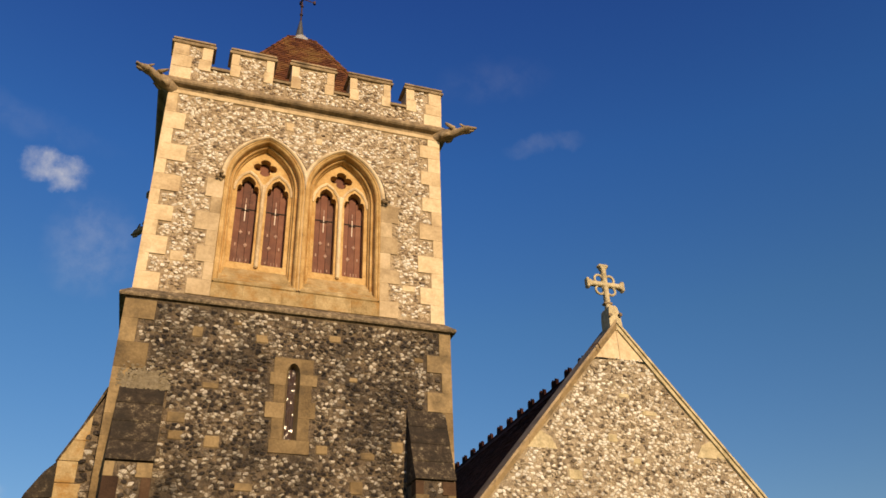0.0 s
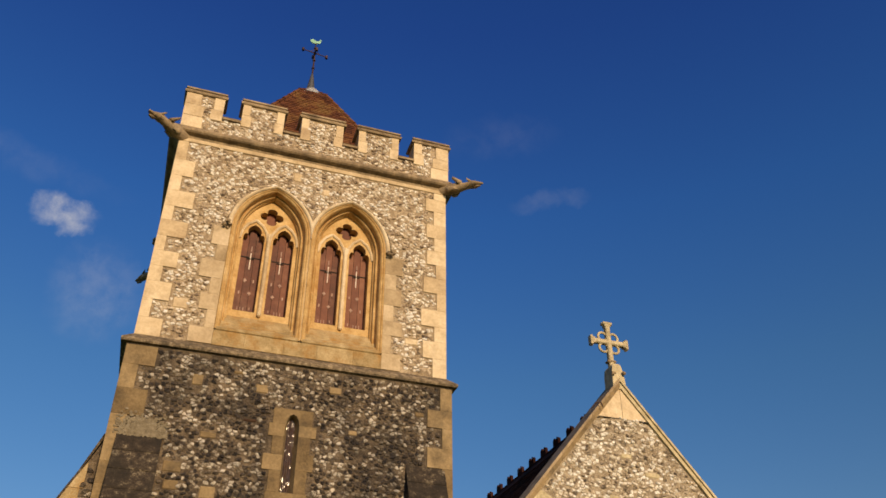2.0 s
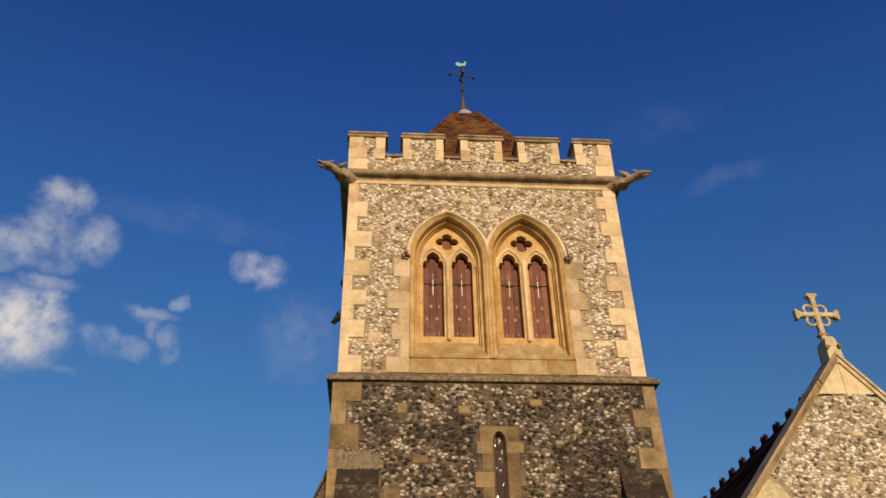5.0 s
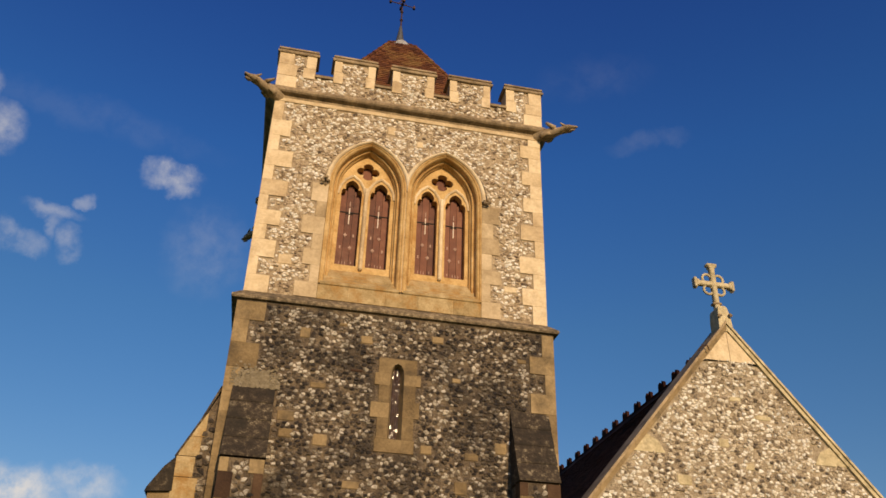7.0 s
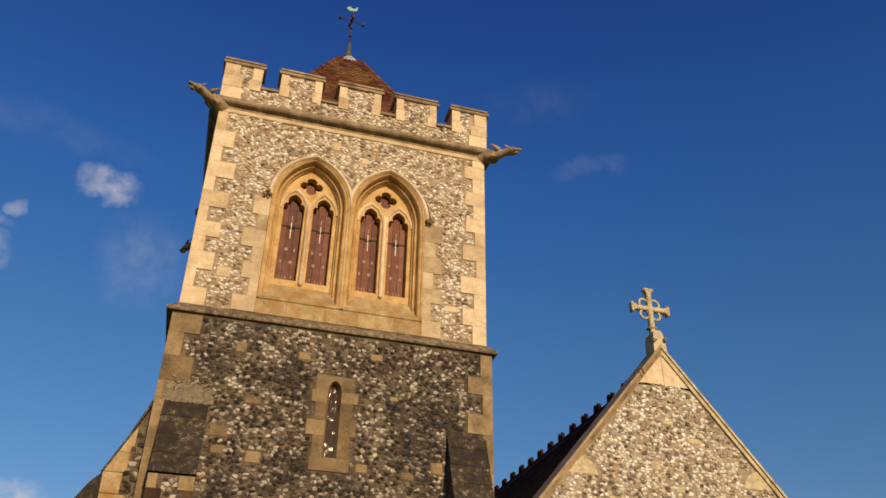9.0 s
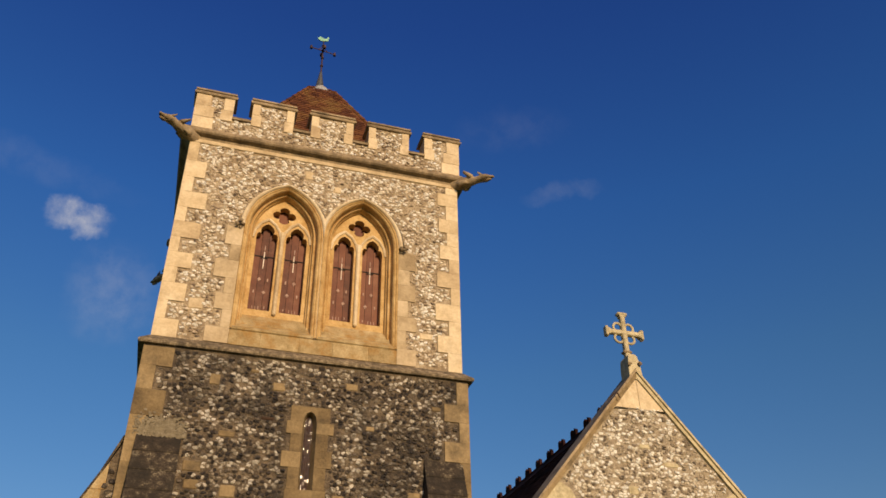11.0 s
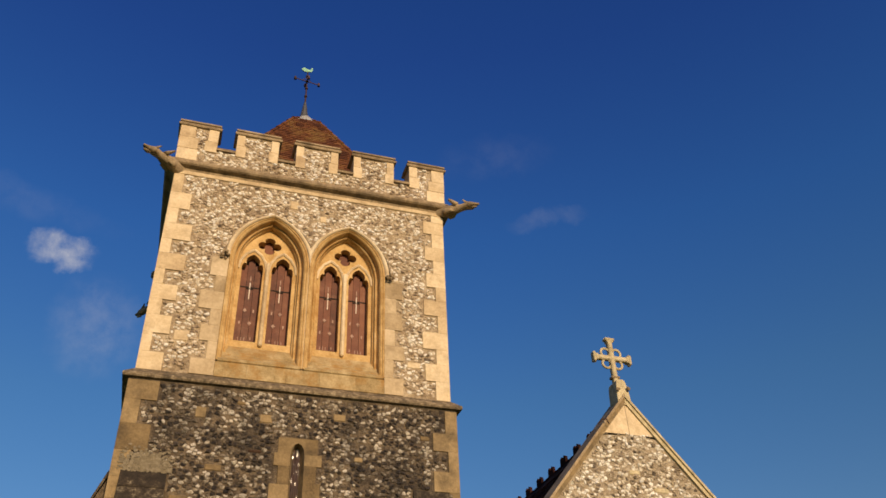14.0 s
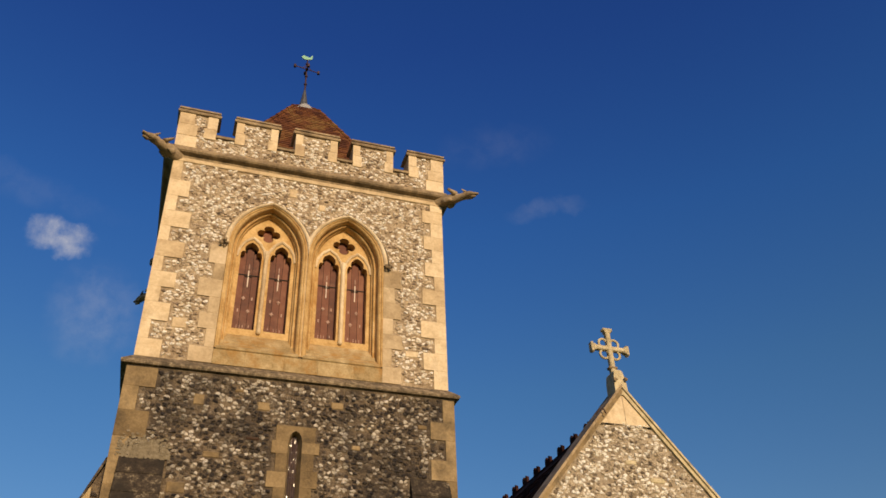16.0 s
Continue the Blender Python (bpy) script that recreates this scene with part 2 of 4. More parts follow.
TILE = material("clay_tiles", [(0.3, (0.04, 0.012, 0.005)), (0.45, (0.1, 0.032, 0.01)), (0.58, (0.155, 0.058, 0.017)), (0.75, (0.2, 0.105, 0.034))], rough=0.85, scale=2.2, fine=12, per_piece=0.2, bump=0.5,
                stain=((0.2, 0.125, 0.035), 2.2, 0.5, 0.66, 0.6))
# dark clay lowered to near black, the roof slope's shade put into its colour
TILE_DARK = material("shade_darkened_clay_tiles", [(0.3, (0.014, 0.006, 0.004)), (0.5, (0.032, 0.012, 0.009)), (0.75, (0.06, 0.026, 0.018))], rough=1.0, scale=2, fine=14, per_piece=0.3, bump=0.4)
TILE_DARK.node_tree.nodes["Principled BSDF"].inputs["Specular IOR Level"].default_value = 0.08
LEAD = material("weathered_lead", [(0.32, (0.14, 0.135, 0.125)), (0.5, (0.34, 0.33, 0.31)), (0.7, (0.65, 0.64, 0.61))], rough=0.5, scale=6)
LEAD_DARK = material("dark_lead", [(0.3, (0.045, 0.045, 0.048)), (0.7, (0.12, 0.12, 0.12))], rough=0.5, scale=6, metal=0.3)
IRON = material("rusty_iron", [(0.3, (0.03, 0.02, 0.02)), (0.7, (0.11, 0.06, 0.05))], rough=0.6, scale=10, metal=0.4)
VERDIGRIS = material("verdigris_copper", [(0.3, (0.16, 0.36, 0.24)), (0.7, (0.34, 0.58, 0.42))], rough=0.6, scale=10)
GRASS = material("churchyard_grass", [(0.3, (0.03, 0.055, 0.012)), (0.55, (0.06, 0.1, 0.025)), (0.75, (0.1, 0.13, 0.04))], rough=0.9, scale=0.6, fine=12, bump=0.6, depth=0.05)
GLASS = material("leaded_glass", [(0.3, (0.02, 0.011, 0.007)), (0.7, (0.06, 0.036, 0.022))], rough=0.12, scale=9, fine=30, bump=0.15, depth=0.02)
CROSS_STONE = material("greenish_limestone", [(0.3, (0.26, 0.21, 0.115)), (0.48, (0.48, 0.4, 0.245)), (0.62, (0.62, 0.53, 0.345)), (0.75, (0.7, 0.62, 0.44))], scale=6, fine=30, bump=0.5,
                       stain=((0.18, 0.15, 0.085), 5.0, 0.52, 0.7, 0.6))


def flint_texture(name, mortar, ramp_stops):
    """Flint rubble for walls that stay out of sight: cells with joints."""
    m = bpy.data.materials.new(name)
    m.use_nodes = True
    nt = m.node_tree
    N, L = nt.nodes.new, nt.links.new
    bsdf = nt.nodes["Principled BSDF"]
    bsdf.inputs["Roughness"].default_value = 0.8
    geo, vor, edge = N("ShaderNodeNewGeometry"), N("ShaderNodeTexVoronoi"), N("ShaderNodeTexVoronoi")
    edge.feature = "DISTANCE_TO_EDGE"
    for v in (vor, edge):
        v.inputs["Scale"].default_value = 9
        L(geo.outputs["Position"], v.inputs["Vector"])
    ramp = N("ShaderNodeValToRGB")
    while len(ramp.color_ramp.elements) < len(ramp_stops):
        ramp.color_ramp.elements.new(0.5)
    for e, (p, c) in zip(ramp.color_ramp.elements, ramp_stops):
        e.position, e.color = p, (*c, 1)
    L(vor.outputs["Color"], ramp.inputs["Fac"])
    joint = N("ShaderNodeMapRange")
    joint.inputs["From Min"].default_value, joint.inputs["From Max"].default_value = 0.06, 0.14
    L(edge.outputs["Distance"], joint.inputs["Value"])
    mx = N("ShaderNodeMix")
    mx.data_type = "RGBA"
    L(joint.outputs[0], mx.inputs[0])
    mx.inputs[6].default_value = (*mortar, 1)
    L(ramp.outputs["Color"], mx.inputs[7])
    L(mx.outputs[2], bsdf.inputs["Base Color"])
    b = N("ShaderNodeBump")
    b.inputs["Distance"].default_value = 0.02
    L(joint.outputs[0], b.inputs["Height"])
    L(b.outputs[0], bsdf.inputs["Normal"])
    return m


RUBBLE = flint_texture("flint_rubble", (0.26, 0.2, 0.13), [(0.2, (0.08, 0.07, 0.06)), (0.5, (0.32, 0.26, 0.19)), (0.8, (0.65, 0.6, 0.5))])


# ---- mesh helpers ----
def part(name, bm, mat, parent=None, label="", smooth=False):
    """One mesh object from a bmesh or from (verts, faces), under a thing or a part."""
    me = bpy.data.meshes.new(name)
    if isinstance(bm, tuple):
        me.from_pydata(bm[0], [], bm[1])
        me.update()
    else:
        bmesh.ops.recalc_face_normals(bm, faces=bm.faces)
        bm.to_mesh(me)
        bm.free()
    me.materials.append(mat)
    if smooth:
        for p in me.polygons:
            p.use_smooth = True
    ob = new(name, me)
    ob.parent = parent
    if label:
        tagged(ob, label)
    return ob


def empty(name, label, category, group="", kind="", at=(0, 0, 0)):
    ob = new(name)
    ob.location = at
    return tagged(ob, label, category, group, kind)


def box_into(bm, x0, x1, y0, y1, z0, z1, bevel=0.0):
    vs = [bm.verts.new(p) for p in ((x0, y0, z0), (x1, y0, z0), (x1, y1, z0), (x0, y1, z0), (x0, y0, z1), (x1, y0, z1), (x1, y1, z1), (x0, y1, z1))]
    fs = [bm.faces.new([vs[i] for i in f]) for f in ((0, 3, 2, 1), (4, 5, 6, 7), (0, 1, 5, 4), (1, 2, 6, 5), (2, 3, 7, 6), (3, 0, 4, 7))]
    if bevel:
        bmesh.ops.bevel(bm, geom=list({e for f in fs for e in f.edges}), offset=bevel, segments=1, affect="EDGES")
    return bm


def block(x0, x1, y0, y1, z0, z1, bevel=0.012):
    return box_into(bmesh.new(), x0, x1, y0, y1, z0, z1, bevel)


def prism(poly, y0, y1, axis="y"):
    """A polygon of (x, z) drawn out from y0 to y1, or of (y, z) drawn out along x."""
    bm = bmesh.new()
    put = (lambda p, d: (p[0], d, p[1])) if axis == "y" else (lambda p, d: (d, p[0], p[1]))
    a, b = ([bm.verts.new(put(p, d)) for p in poly] for d in (y0, y1))
    bm.faces.new(a)
    bm.faces.new(b[::-1])
    for i in range(len(poly)):
        j = (i + 1) % len(poly)
        bm.faces.new((a[i], b[i], b[j], a[j]))
    return bm


def ring_sweep(hx, y0, y1, profile):
    """A moulding round a rectangular plan, mitred at the corners; profile of (outward, z)."""
    vs, fs, n = [], [], len(profile)
    for sx, sy in ((-1, 0), (1, 0), (1, 1), (-1, 1)):
        for o, z in profile:
            vs.append((sx * (hx + o), (y1 + o) if sy else (y0 - o), z))
    for c in range(4):
        d = (c + 1) % 4
        for i in range(n - 1):
            fs.append((c * n + i, d * n + i, d * n + i + 1, c * n + i + 1))
    return vs, fs


def filled(outer, holes, y):
    """A flat face in the plane y with holes through it."""
    bm = bmesh.new()
    edges = []
    for loop in [outer] + holes:
        vs = [bm.verts.new((x, y, z)) for x, z in loop]
        edges += [bm.edges.new((vs[i], vs[(i + 1) % len(vs)])) for i in range(len(vs))]
    bmesh.ops.triangle_fill(bm, use_beauty=True, use_dissolve=False, edges=edges, normal=(0, -1, 0))
    return bm


def band(bm, loop_a, ya, loop_b, yb, closed=True):
    a = [bm.verts.new((x, ya, z)) for x, z in loop_a]
    b = [bm.verts.new((x, yb, z)) for x, z in loop_b]
    for i in range(len(a) - (0 if closed else 1)):
        j = (i + 1) % len(a)
        bm.faces.new((a[i], a[j], b[j], b[i]))


def rod(bm, p, q, r0, r1, n=8):
    p, q = Vector(p), Vector(q)
    m = (q - p).to_track_quat("Z", "Y").to_matrix()
    rings = [[bm.verts.new(c + m @ Vector((r * math.cos(6.2832 * k / n), r * math.sin(6.2832 * k / n), 0))) for k in range(n)] for c, r in ((p, r0), (q, r1))]
    for k in range(n):
        bm.faces.new((rings[0][k], rings[0][(k + 1) % n], rings[1][(k + 1) % n], rings[1][k]))
    bm.faces.new(rings[0][::-1])
    bm.faces.new(rings[1])


def blob(bm, centre, size, rng, sub=1, rough=0.2):
    made = bmesh.ops.create_icosphere(bm, subdivisions=sub, radius=1)["verts"]
    for v in made:
        v.co = Vector(centre) + Vector((v.co.x * size[0], v.co.y * size[1], v.co.z * size[2])) * (1 + rng.uniform(-rough, rough))


# ---- flint packing ----
def flint_cells(x0, x1, z0, z1, size, inside, rng):
    """Irregular polygons that pack a wall face: cells round scattered seeds, shrunk from their joints."""
    wide, high = size * 1.26, size * 0.7
    nx, nz = int((x1 - x0) / wide) + 1, int((z1 - z0) / high) + 1
    grid = {}
    for i in range(nx):
        for j in range(nz):
            if rng.random() < 0.15:
                continue
            grid[i, j] = (x0 + (i + 0.5 * (j % 2) + rng.uniform(-0.48, 0.48)) * wide, z0 + (j + rng.uniform(-0.36, 0.36)) * high)
    cells = []
    for (i, j), (cx, cz) in grid.items():
        smear = noise.noise(Vector((cx * 2.3, 7.1, cz * 3.4)))          # mortar rubbed over the flints in patches
        if not inside(cx, cz) or rng.random() < (0.14 if smear > 0.22 else 0.02):
            continue
        h = wide * rng.uniform(0.58, 1.0)
        v = high * rng.uniform(0.5, 0.9)
        poly = [(cx - h, cz - v), (cx + h, cz - v), (cx + h, cz + v), (cx - h, cz + v)]
        for di in (-2, -1, 0, 1, 2):
            for dj in (-2, -1, 0, 1, 2):
                o = grid.get((i + di, j + dj))
                if o is None or (di == 0 and dj == 0):
                    continue
                nxv, nzv = o[0] - cx, o[1] - cz
                lim = (nxv * nxv + nzv * nzv) / 2
                cut = []
                for k in range(len(poly)):
                    a, b = poly[k], poly[(k + 1) % len(poly)]
                    da, db = (a[0] - cx) * nxv + (a[1] - cz) * nzv - lim, (b[0] - cx) * nxv + (b[1] - cz) * nzv - lim
                    if da <= 0:
                        cut.append(a)
                    if (da < 0) != (db < 0) and abs(da - db) > 1e-12:
                        s = da / (da - db)
                        cut.append((a[0] + (b[0] - a[0]) * s, a[1] + (b[1] - a[1]) * s))
                poly = cut
                if len(poly) < 3:
                    break
            if len(poly) < 3:
                break
        if len(poly) < 3:
            continue
        n = len(poly)
        soft = []
        for k in range(n):
            a, b = poly[k], poly[(k + 1) % n]
            soft += [(a[0] * 0.84 + b[0] * 0.16, a[1] * 0.84 + b[1] * 0.16), (a[0] * 0.16 + b[0] * 0.84, a[1] * 0.16 + b[1] * 0.84)]
        shrink = rng.uniform(0.86, 1.03)
        ragged = []
        for p in soft:
            k = shrink * rng.uniform(0.86, 1.06)
            ragged.append(((p[0] - cx) * k, (p[1] - cz) * k))
        cells.append((cx, cz, ragged))
    return cells


def flint_mesh(cell, y, rng, local=False):
    """One flint: a knapped, slightly tilted face standing a little out of the mortar."""
    cx, cz, poly = cell
    n = len(poly)
    h, tx, tz = rng.uniform(0.003, 0.024), rng.uniform(-0.42, 0.42), rng.uniform(-0.42, 0.42)
    ox, oy, oz = (0, 0, 0) if local else (cx, y, cz)
    vs = [(ox + px, oy + 0.012, oz + pz) for px, pz in poly]
    vs += [(ox + px * 0.93, oy - h * 0.6 + (px * tx + pz * tz) * 0.7, oz + pz * 0.93) for px, pz in poly]
    vs += [(ox + px * 0.62, oy - h + (px * tx + pz * tz) * 0.62, oz + pz * 0.62) for px, pz in poly]
    fs = [(r * n + k, r * n + (k + 1) % n, (r + 1) * n + (k + 1) % n, (r + 1) * n + k) for r in (0, 1) for k in range(n)]
    fs.append(tuple(2 * n + k for k in range(n)))
    return vs, fs


def flint_face(cells, y, mat, parent, rng, low, singles=300):
    """The flints of one wall face: those in the stretch just above the height low as single pieces, the rest joined."""
    order = sorted(cells, key=lambda c: (c[1] < low, c[1]))
    for c in order[:singles]:
        ob = part("flint", flint_mesh(c, y, rng, True), mat, parent)
        ob.location = (c[0], y, c[1])
    vs, fs = [], []
    for c in order[singles:]:
        v, f = flint_mesh(c, y, rng)
        b = len(vs)
        vs += v
        fs += [tuple(i + b for i in q) for q in f]
    if vs:
        tagged(part("flint_rubble", (vs, fs), mat, parent, "mixed grey, brown and white flints set in mortar"), kind="stuff")


# ---- ground ----
def build_ground():
    bm = bmesh.new()
    bmesh.ops.create_grid(bm, x_segments=60, y_segments=60, size=2200)
    for v in bm.verts:
        d = math.hypot(v.co.x, v.co.y)
        v.co.z = -0.02 if d < 120 else noise.noise(v.co / 400) * min(6, (d - 120) / 120)
    tagged(part("ground", bm, GRASS), "mown churchyard grass round the church", "ground", kind="structure")


build_ground()

# ---- tower: dimensions ----
HX, DEPTH = 2.52, 4.7                      # half width and depth of the bell stage
LX, LY0, LY1 = 2.58, -0.10, 4.80          # lower stage
Z_STRING, Z_CORNICE = 7.55, 11.62
WIN_X, SPRING = 0.69, 10.0
rng = random.Random(7)


def arch_c(hw):
    return 0.25 + (0.765 - hw) * 0.75


def arch(xc, hw, zb, n=12):
    """A pointed opening from its left foot over the apex to its right foot."""
    c = arch_c(hw)
    r = hw + c
    top = math.acos(c / r)
    left = [(xc + c - r * math.cos(top * k / n), SPRING + r * math.sin(top * k / n)) for k in range(n + 1)]
    right = [(2 * xc - x, z) for x, z in left[::-1][1:]]
    return [(xc - hw, zb)] + left + right + [(xc + hw, zb)]


def sill_z(y):
    return 8.02 + max(0.0, y) * 1.45


tower = empty("church_tower", "square flint church tower with limestone dressings and battlements", "church tower", at=(0, 2.35, 0))


def tpart(name, bm, mat, parent=None, label="", smooth=False):
    ob = part(name, bm, mat, parent or tower, label, smooth)
    if parent is None:
        ob.matrix_parent_inverse = Matrix.Translation((0, -2.35, 0))
    return ob


# walls
def build_walls():
    holes = [arch(s * WIN_X, 0.685, 8.0) for s in (-1, 1)]
    bm = filled([(-HX, Z_STRING), (HX, Z_STRING), (HX, Z_CORNICE + 0.1), (-HX, Z_CORNICE + 0.1)], holes, 0.0)
    upper = tpart("bell_stage_wall", bm, MORTAR, None, "mortared front wall of the bell stage")
    vs = [(-HX, 0, Z_STRING), (HX, 0, Z_STRING), (HX, DEPTH, Z_STRING), (-HX, DEPTH, Z_STRING)]
    vs += [(x, y, Z_CORNICE + 0.1) for x, y, _ in vs]
    tpart("bell_stage_side_wall", (vs, [(1, 2, 6, 5), (2, 3, 7, 6), (3, 0, 4, 7)]), RUBBLE, None, "flint rubble sides of the bell stage")
    slit = [(-0.09, 5.47), (0.11, 5.47), (0.11, 6.52), (0.1, 6.58), (0.065, 6.645), (0.01, 6.675), (-0.045, 6.645), (-0.08, 6.58), (-0.09, 6.52)]
    bm = filled([(-LX, -0.1), (LX, -0.1), (LX, Z_STRING), (-LX, Z_STRING)], [slit], LY0)
    lower = tpart("lower_stage_wall", bm, MORTAR_LOW, None, "dark mortared front wall of the lower stage")
    vs = [(-LX, LY0, -0.1), (LX, LY0, -0.1), (LX, LY1, -0.1), (-LX, LY1, -0.1)]
    vs += [(x, y, Z_STRING) for x, y, _ in vs]
    tpart("lower_stage_side_wall", (vs, [(1, 2, 6, 5), (2, 3, 7, 6), (3, 0, 4, 7), (4, 5, 6, 7)]), RUBBLE, None, "flint rubble sides of the lower stage")
    return upper, lower, slit


upper_wall, lower_wall, SLIT = build_walls()

# string course and cornice
tpart("string_course", ring_sweep(HX, 0, DEPTH, [(0.07, 7.475), (0.1, 7.49), (0.155, 7.50), (0.165, 7.525), (0.16, 7.56), (0.12, 7.595), (0.05, 7.66), (0.0, 7.70)]), STRING, None, "weathered projecting string course")
tpart("cornice", ring_sweep(HX + 0.05, 0, DEPTH, [(-0.05, 11.66), (0.03, 11.70), (0.035, 11.74), (0.075, 11.752), (0.12, 11.765), (0.145, 11.79), (0.15, 11.825), (0.135, 11.858), (0.1, 11.872), (0.04, 11.96)]), STONE_WORN, None, "moulded cornice below the parapet")
tpart("cornice_fillet", ring_sweep(HX, 0, DEPTH, [(0.0, 11.60), (0.03, 11.615), (0.034, 11.69), (0.01, 11.70)]), STONE, None, "pale fillet under the cornice")

# parapet and merlons
PY = -0.05
MERLONS = [(-2.60, -1.875), (-1.525, -0.745), (-0.405, 0.405), (0.72, 1.525), (1.85, 2.60)]


def build_parapet():
    hx, y0, y1, t = 2.56, PY, DEPTH + 0.05, 0.34
    bm = bmesh.new()
    box_into(bm, -hx, hx, y0, y0 + t, 11.9, 12.27)
    box_into(bm, -hx, hx, y1 - t, y1, 11.9, 12.27)
    box_into(bm, -hx, -hx + t, y0 + t, y1 - t, 11.9, 12.27)
    box_into(bm, hx - t, hx, y0 + t, y1 - t, 11.9, 12.27)
    parapet = tpart("parapet", bm, MORTAR, None, "flint parapet with battlements")
    tpart("roof_deck", block(-hx + t, hx - t, y0 + t, y1 - t, 12.0, 12.1, 0), LEAD_DARK, None, "flat lead gutter behind the parapet")
    steps = [(0.0, 12.735), (0.035, 12.745), (0.045, 12.775), (0.035, 12.80), (0.008, 12.808), (0.008, 12.83), (0.03, 12.842), (0.025, 12.88), (-0.09, 12.935)]

    def merlon(a, b, side):
        """side: 0 front, 1 back, 2 left, 3 right"""
        def place(u0, u1, d0, d1, z0, z1, bev=0.012):
            if side == 0:
                return block(u0, u1, y0 + d0, y0 + d1, z0, z1, bev)
            if side == 1:
                return block(u0, u1, y1 - d1, y1 - d0, z0, z1, bev)
            yc = (y0 + y1) / 2
            if side == 2:
                return block(-hx + d0, -hx + d1, yc + u0 * 0.93, yc + u1 * 0.93, z0, z1, bev)
            return block(hx - d1, hx - d0, yc + u0 * 0.93, yc + u1 * 0.93, z0, z1, bev)

        a, b = max(a, -hx), min(b, hx)
        body = tpart("merlon", place(a, b, 0.0, t, 12.27, 12.74, 0), MORTAR, None, "battlement with a flint panel between stone jambs")
        bm = bmesh.new()
        prev = None
        if side == 0:
            ox0, ox1, oy0, oy1 = a, b, y0, y0 + t
        elif side == 1:
            ox0, ox1, oy0, oy1 = a, b, y1 - t, y1
        else:
            yc = (y0 + y1) / 2
            oy0, oy1 = yc + a * 0.93, yc + b * 0.93
            ox0, ox1 = (-hx, -hx + t) if side == 2 else (hx - t, hx)
        for o, z in steps:
            o *= 1.25
            cur = [bm.verts.new(p) for p in ((ox0 - o, oy0 - o, z), (ox1 + o, oy0 - o, z), (ox1 + o, oy1 + o, z), (ox0 - o, oy1 + o, z))]
            if prev:
                for k in range(4):
                    bm.faces.new((prev[k], prev[(k + 1) % 4], cur[(k + 1) % 4], cur[k]))
            else:
                bm.faces.new(cur[::-1])
            prev = cur
        bm.faces.new(prev)
        part("coping", bm, STONE_WORN, body, "weathered moulded coping stone")
        return body

    for side in range(4):
        for a, b in MERLONS:
            if side > 1 and (a < -2 or b > 2):
                continue
            m = merlon(a, b, side)
            if side == 0:
                w0, w1 = (0.38, 0.22) if a < -2 else (0.2, 0.36) if b > 2 else (0.17, 0.17)
                for u0, u1, z0, z1 in ((a, a + w0, 12.2, 12.47), (a, a + w0 * 0.8, 12.478, 12.735), (b - w1, b, 12.2, 12.44), (b - w1 * 0.8, b, 12.448, 12.735)):
                    u0, u1 = max(u0, -2.565), min(u1, 2.565)
                    part("quoin", block(u0 - 0.004, u1 + 0.004, y0 - 0.022, y0 + t + 0.004, z0, z1 + 0.006, 0.003), STONE, m)
                    RECTS_P.append((u0, u1, z0, z1))
        for (a, b), (c, d) in zip(MERLONS[:-1], MERLONS[1:]):
            if side == 0:
                bm = prism([(y0 - 0.05, 12.25), (y0 - 0.055, 12.285), (y0 - 0.03, 12.30), (y0 - 0.04, 12.315), (y0 + 0.1, 12.36), (y0 + t, 12.36), (y0 + t, 12.25)], b + 0.002, c - 0.002, "x")
                tpart("crenel_sill", bm, STONE_WORN, None, "weathered coping in the gap of the battlements")
    for u0, u1 in ((-2.565, -2.2), (2.2, 2.565)):
        tpart("quoin", block(u0, u1, y0 - 0.02, y0 + 0.3, 11.93, 12.197, 0.005), STONE)
        RECTS_P.append((u0, u1, 11.9, 12.195))
    return parapet


RECTS_P, RECTS_U, RECTS_L, RECTS_G = [], [], [], []
parapet = build_parapet()


# quoins
def build_quoins():
    for side in (-1, 1):
        z, k = Z_STRING + 0.14, 0
        while z < 11.52:
            h = min(rng.uniform(0.29, 0.36), 11.61 - z)
            if 11.61 - z - h < 0.15:
                h = 11.61 - z
            w = (0.41, 0.2)[(k + (side > 0)) % 2] + rng.uniform(-0.06, 0.05)
            u0, u1 = (-HX - 0.006, -HX + w) if side < 0 else (HX - w, HX + 0.006)
            tpart("quoin", block(u0, u1, -0.022, 0.3, z, z + h - 0.0006, 0.0025), STONE)
            RECTS_U.append((u0, u1, z, z + h))
            z, k = z + h, k + 1
        z, k = 0.0, 0
        while z < 7.4:
            h = min(rng.uniform(0.3, 0.42), 7.46 - z)
            if 7.46 - z - h < 0.15:
                h = 7.46 - z
            w = (0.46, 0.22)[(k + (side > 0)) % 2] + rng.uniform(-0.06, 0.05)
            u0, u1 = (-LX - 0.006, -LX + w) if side < 0 else (LX - w, LX + 0.006)
            tpart("quoin", block(u0, u1, LY0 - 0.02, LY0 + 0.3, z, z + h - 0.0006, 0.0025), STONE_LOW)
            RECTS_L.append((u0, u1, z, z + h))
            z, k = z + h, k + 1


build_quoins()


# ---- belfry windows ----
def light_outline(xc, hw=0.182, zb=8.52, cusp=1.0):
    half = [(hw, zb), (hw, 9.9), (hw * 1.03, 9.96), (hw * 1.0, 10.03), (hw * 0.86, 10.075), (hw * 0.6, 10.07), (hw * 0.66, 10.12), (hw * 0.6, 10.18), (hw * 0.36, 10.235), (0.0, 10.275)]
    return [(xc + x, z) for x, z in half] + [(xc - x, z) for x, z in half[-2::-1]]


